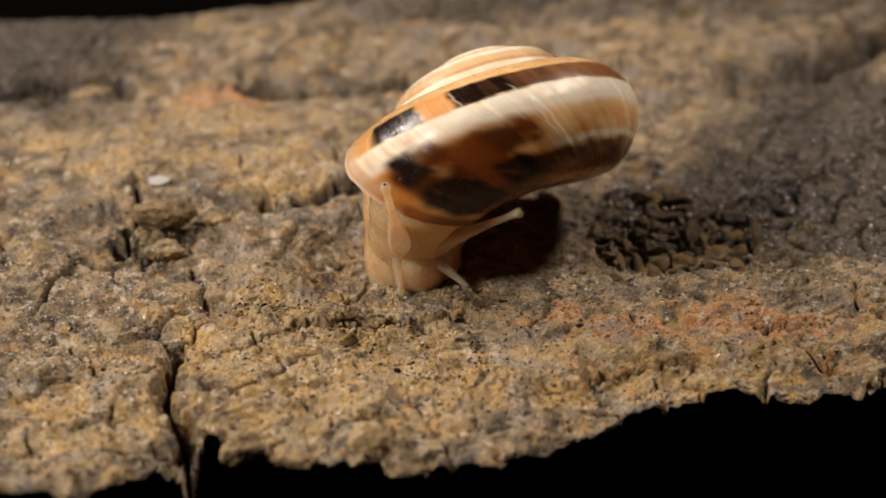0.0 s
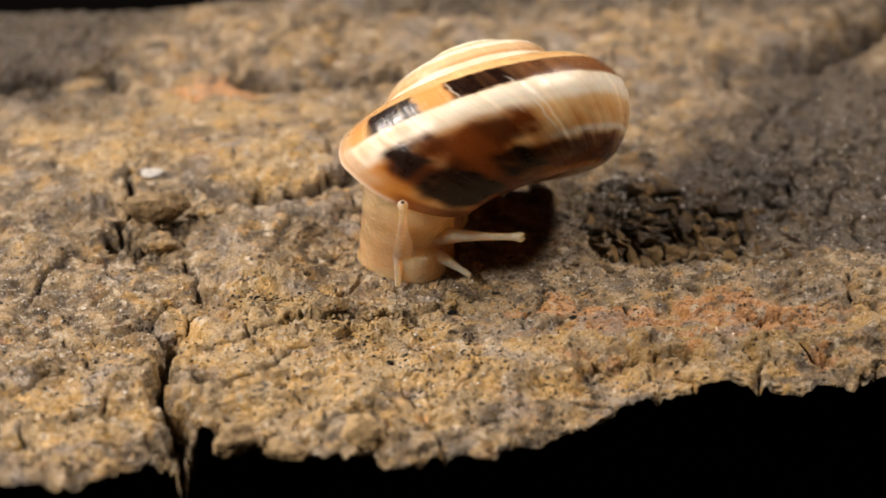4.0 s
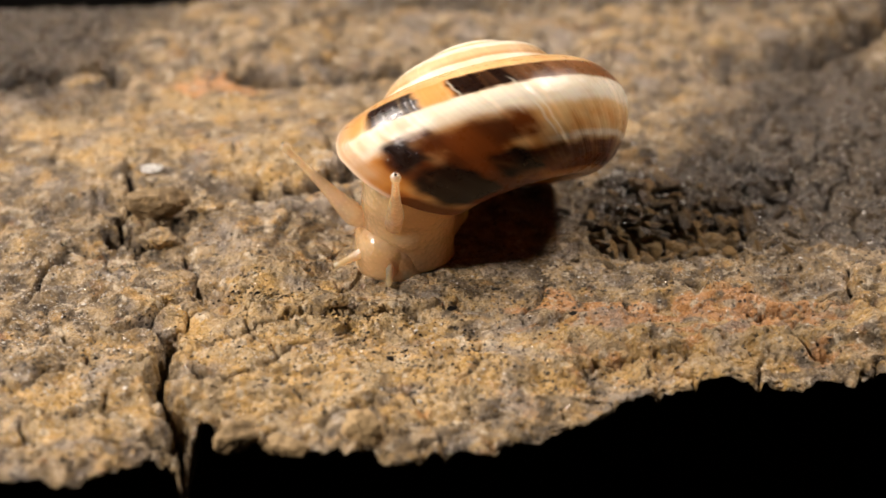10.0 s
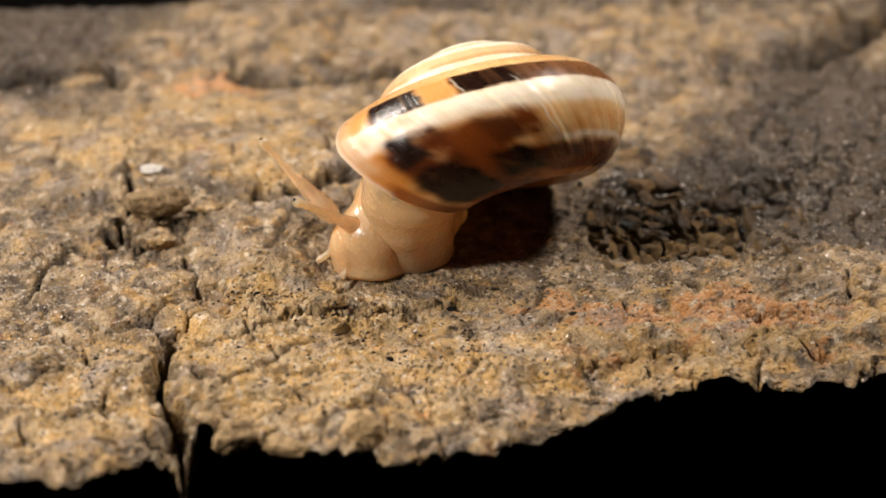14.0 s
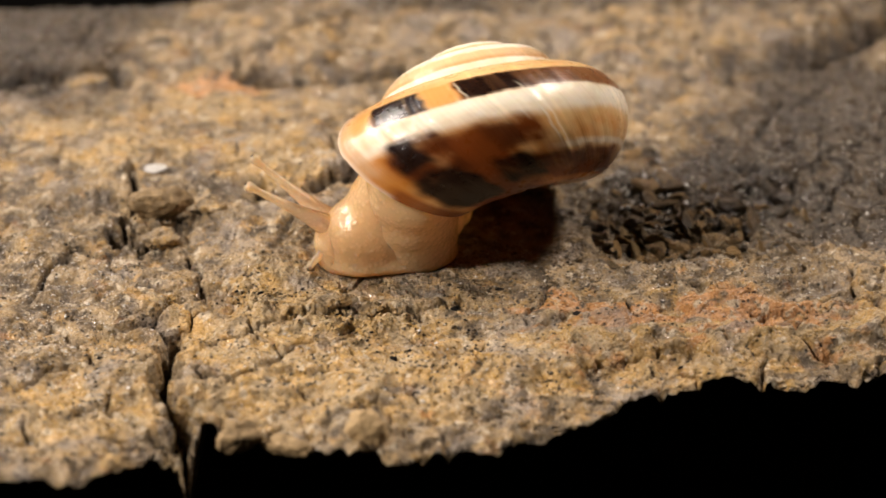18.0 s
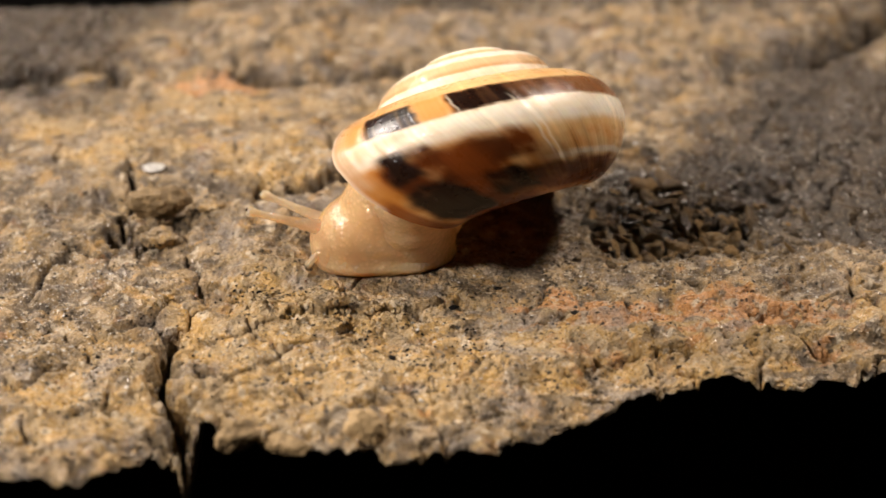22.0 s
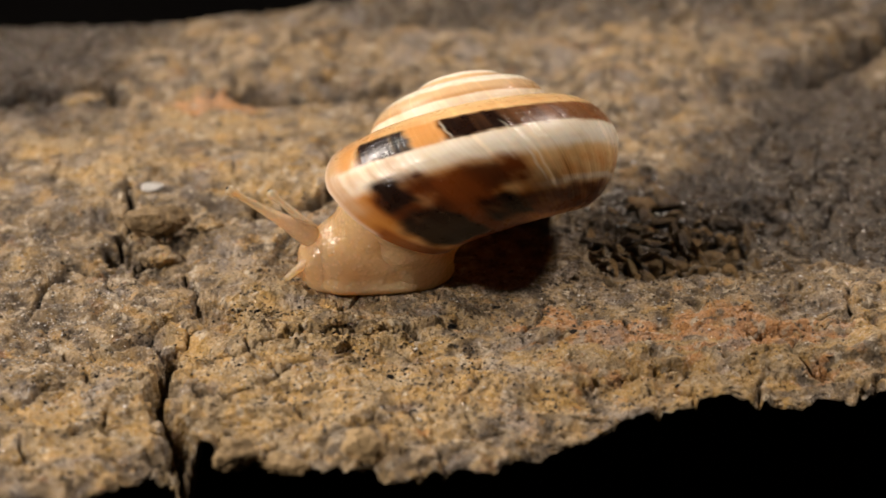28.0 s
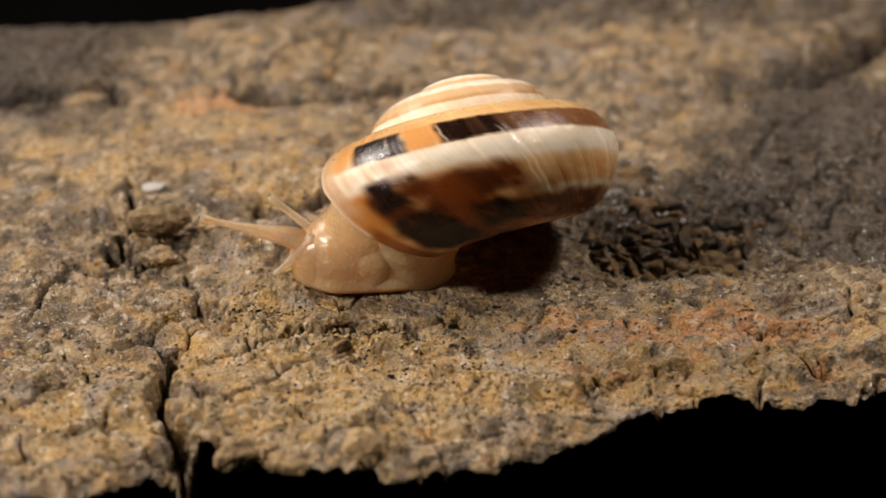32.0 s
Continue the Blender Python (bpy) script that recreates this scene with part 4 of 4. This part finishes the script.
    EYE_B = [(0, -4.76, -9.00, 11.34, -3.81, -5.70, 4.89), (0.5, -4.19, -9.00, 11.36, -3.44, -5.70, 4.76), (1, -3.53, -9.00, 11.14, -3.22, -5.70, 4.78), (1.5, -3.15, -9.00, 10.90, -3.13, -5.70, 4.83), (2, -2.91, -9.00, 10.41, -3.05, -5.70, 4.81), (2.5, -2.78, -9.00, 10.10, -3.05, -5.70, 4.78), (3, -2.95, -9.00, 9.88, -3.00, -5.70, 4.75), (3.5, -2.97, -8.80, 9.46, -3.02, -5.60, 4.62), (5.5, -4.42, -7.80, 8.01, -3.63, -5.40, 4.53), (6, -5.78, -7.00, 7.92, -3.88, -5.40, 4.65), (6.5, -6.61, -6.00, 7.89, -4.33, -4.00, 4.24), (7, -8.68, -4.50, 8.03, -4.50, -3.70, 4.16), (7.5, -9.65, -3.40, 8.20, -4.85, -3.60, 4.20), (8, -10.36, -2.60, 8.35, -5.15, -3.50, 4.24), (9, -11.24, -2.00, 8.61, -5.80, -3.20, 4.18), (10, -11.89, -2.00, 9.97, -6.40, -2.80, 4.14), (11, -11.98, -1.90, 10.77, -6.94, -2.62, 4.22), (12, -12.33, -1.60, 10.90, -7.56, -2.15, 4.06), (13, -12.72, -1.20, 10.46, -8.07, -1.68, 3.80), (14, -13.58, -0.80, 9.72, -8.44, -1.20, 3.54), (14.5, -13.75, -0.80, 9.72, -8.53, -1.10, 3.48), (16.5, -14.12, -0.50, 9.29, -8.97, -1.15, 3.13), (17, -14.40, -0.40, 8.82, -9.06, -1.05, 3.25), (18, -14.60, -0.30, 7.98, -9.23, -0.95, 3.29), (19, -14.62, -0.20, 6.35, -9.32, -0.85, 3.34), (20, -14.61, 0.00, 4.86, -9.35, -0.75, 3.08), (21, -14.39, 0.00, 4.66, -9.36, -0.75, 2.98), (22, -13.81, 0.00, 4.68, -9.25, -0.75, 2.91), (23, -13.69, 0.00, 5.65, -9.29, -0.75, 2.93), (24, -13.61, 0.00, 5.58, -9.38, -0.75, 3.01), (25, -13.30, 0.00, 5.81, -9.46, -0.75, 3.15), (25.5, -13.27, 0.00, 6.02, -9.48, -0.75, 3.26), (27.5, -13.30, 0.00, 6.35, -9.60, -0.75, 3.49), (28, -13.10, 0.00, 6.40, -9.75, -0.75, 3.54), (30, -13.25, 0.00, 5.96, -9.93, -0.75, 3.59), (32, -13.09, 0.00, 5.96, -10.08, -0.75, 3.69)]
    FEEL_A = [(0, 1.18, -5.20, 0.88, -0.71, -4.40, 2.25), (1, 1.51, -5.20, 0.92, -0.38, -4.40, 2.14), (2, 1.77, -5.20, 1.24, -0.21, -4.40, 2.17), (3.5, 1.97, -5.20, 1.11, -0.01, -4.40, 2.14), (5.5, 1.71, -5.20, 0.73, -0.19, -4.40, 2.06), (6, 1.49, -5.20, 0.45, -0.27, -4.40, 1.98), (7, 0.03, -5.60, 0.29, -1.05, -4.60, 1.80), (8, -1.73, -5.80, 0.01, -1.99, -4.80, 1.81), (9, -3.02, -5.80, 0.01, -3.11, -4.80, 1.61), (10, -4.14, -5.60, 0.19, -4.06, -4.80, 1.81), (11, -5.12, -5.40, 0.25, -4.59, -4.70, 1.93), (12, -6.15, -5.20, 0.33, -5.28, -4.60, 1.98), (13, -7.04, -4.90, 0.27, -6.04, -4.40, 1.88), (14, -7.61, -4.60, 0.30, -6.74, -4.10, 1.80), (16.5, -9.72, -3.90, 0.21, -8.40, -3.65, 1.57), (19, -10.71, -3.60, 0.61, -9.44, -3.35, 2.07), (23, -10.46, -3.60, 0.46, -9.31, -3.35, 1.92), (24, -10.63, -3.60, 0.54, -9.40, -3.35, 1.90), (25, -11.02, -3.60, 0.53, -9.75, -3.35, 1.83), (25.5, -11.16, -3.60, 0.69, -9.93, -3.35, 1.94), (28, -11.91, -3.60, 1.12, -10.55, -3.35, 2.28), (30, -12.29, -3.60, 1.32, -10.98, -3.35, 2.58), (32, -12.83, -3.60, 1.52, -11.38, -3.35, 2.78)]
    FEEL_B = [(0, -3.77, -5.60, 0.46, -3.94, -4.60, 2.47), (1, -3.39, -5.60, 0.40, -3.61, -4.60, 2.36), (3.5, -3.45, -5.60, 0.50, -3.45, -4.60, 2.35), (5.5, -4.06, -5.50, 0.51, -3.54, -4.50, 2.22), (6, -4.75, -5.40, 0.57, -3.71, -4.50, 2.04), (7, -5.78, -5.20, 0.75, -4.06, -4.50, 2.04), (8, -6.64, -5.00, 1.03, -4.75, -4.40, 1.98), (9, -7.68, -4.80, 1.02, -5.70, -4.30, 1.82), (10, -8.12, -4.40, 1.08, -6.22, -4.00, 1.95), (11, -8.50, -4.00, 1.13, -6.77, -3.60, 1.99), (12, -8.95, -3.60, 0.89, -7.30, -3.20, 1.96), (13, -9.29, -3.20, 0.78, -7.81, -2.80, 1.75), (14, -9.48, -2.80, 0.65, -8.17, -2.40, 1.52), (16.5, -10.22, -2.00, -0.09, -8.99, -1.75, 0.77), (19, -10.59, -1.60, -0.35, -9.62, -1.35, 0.51), (24, -10.55, -1.60, -0.32, -9.67, -1.35, 0.44), (25.5, -11.17, -1.60, -0.18, -9.95, -1.35, 0.49), (28, -11.53, -1.60, 0.47, -10.30, -1.35, 1.13), (32, -12.29, -1.60, 0.67, -10.89, -1.35, 1.33)]
    walk(shell, [(t, pose(x * MM, y * MM, z * MM, rx, ry, rz)) for t, x, y, z, rx, ry, rz in SHELL])
    for ob, rows in ((head, HEAD), (neck, NECK)):
        walk(ob, [(t, pose(x * MM, y * MM, z * MM, 0, 0, rz)) for t, x, y, z, rz in rows])
    for ob, rows in ((eye_a, EYE_A), (eye_b, EYE_B), (feel_a, FEEL_A), (feel_b, FEEL_B)):
        walk(ob, [(t, pointing(row[:3], row[3:])) for t, *row in rows])


motions()
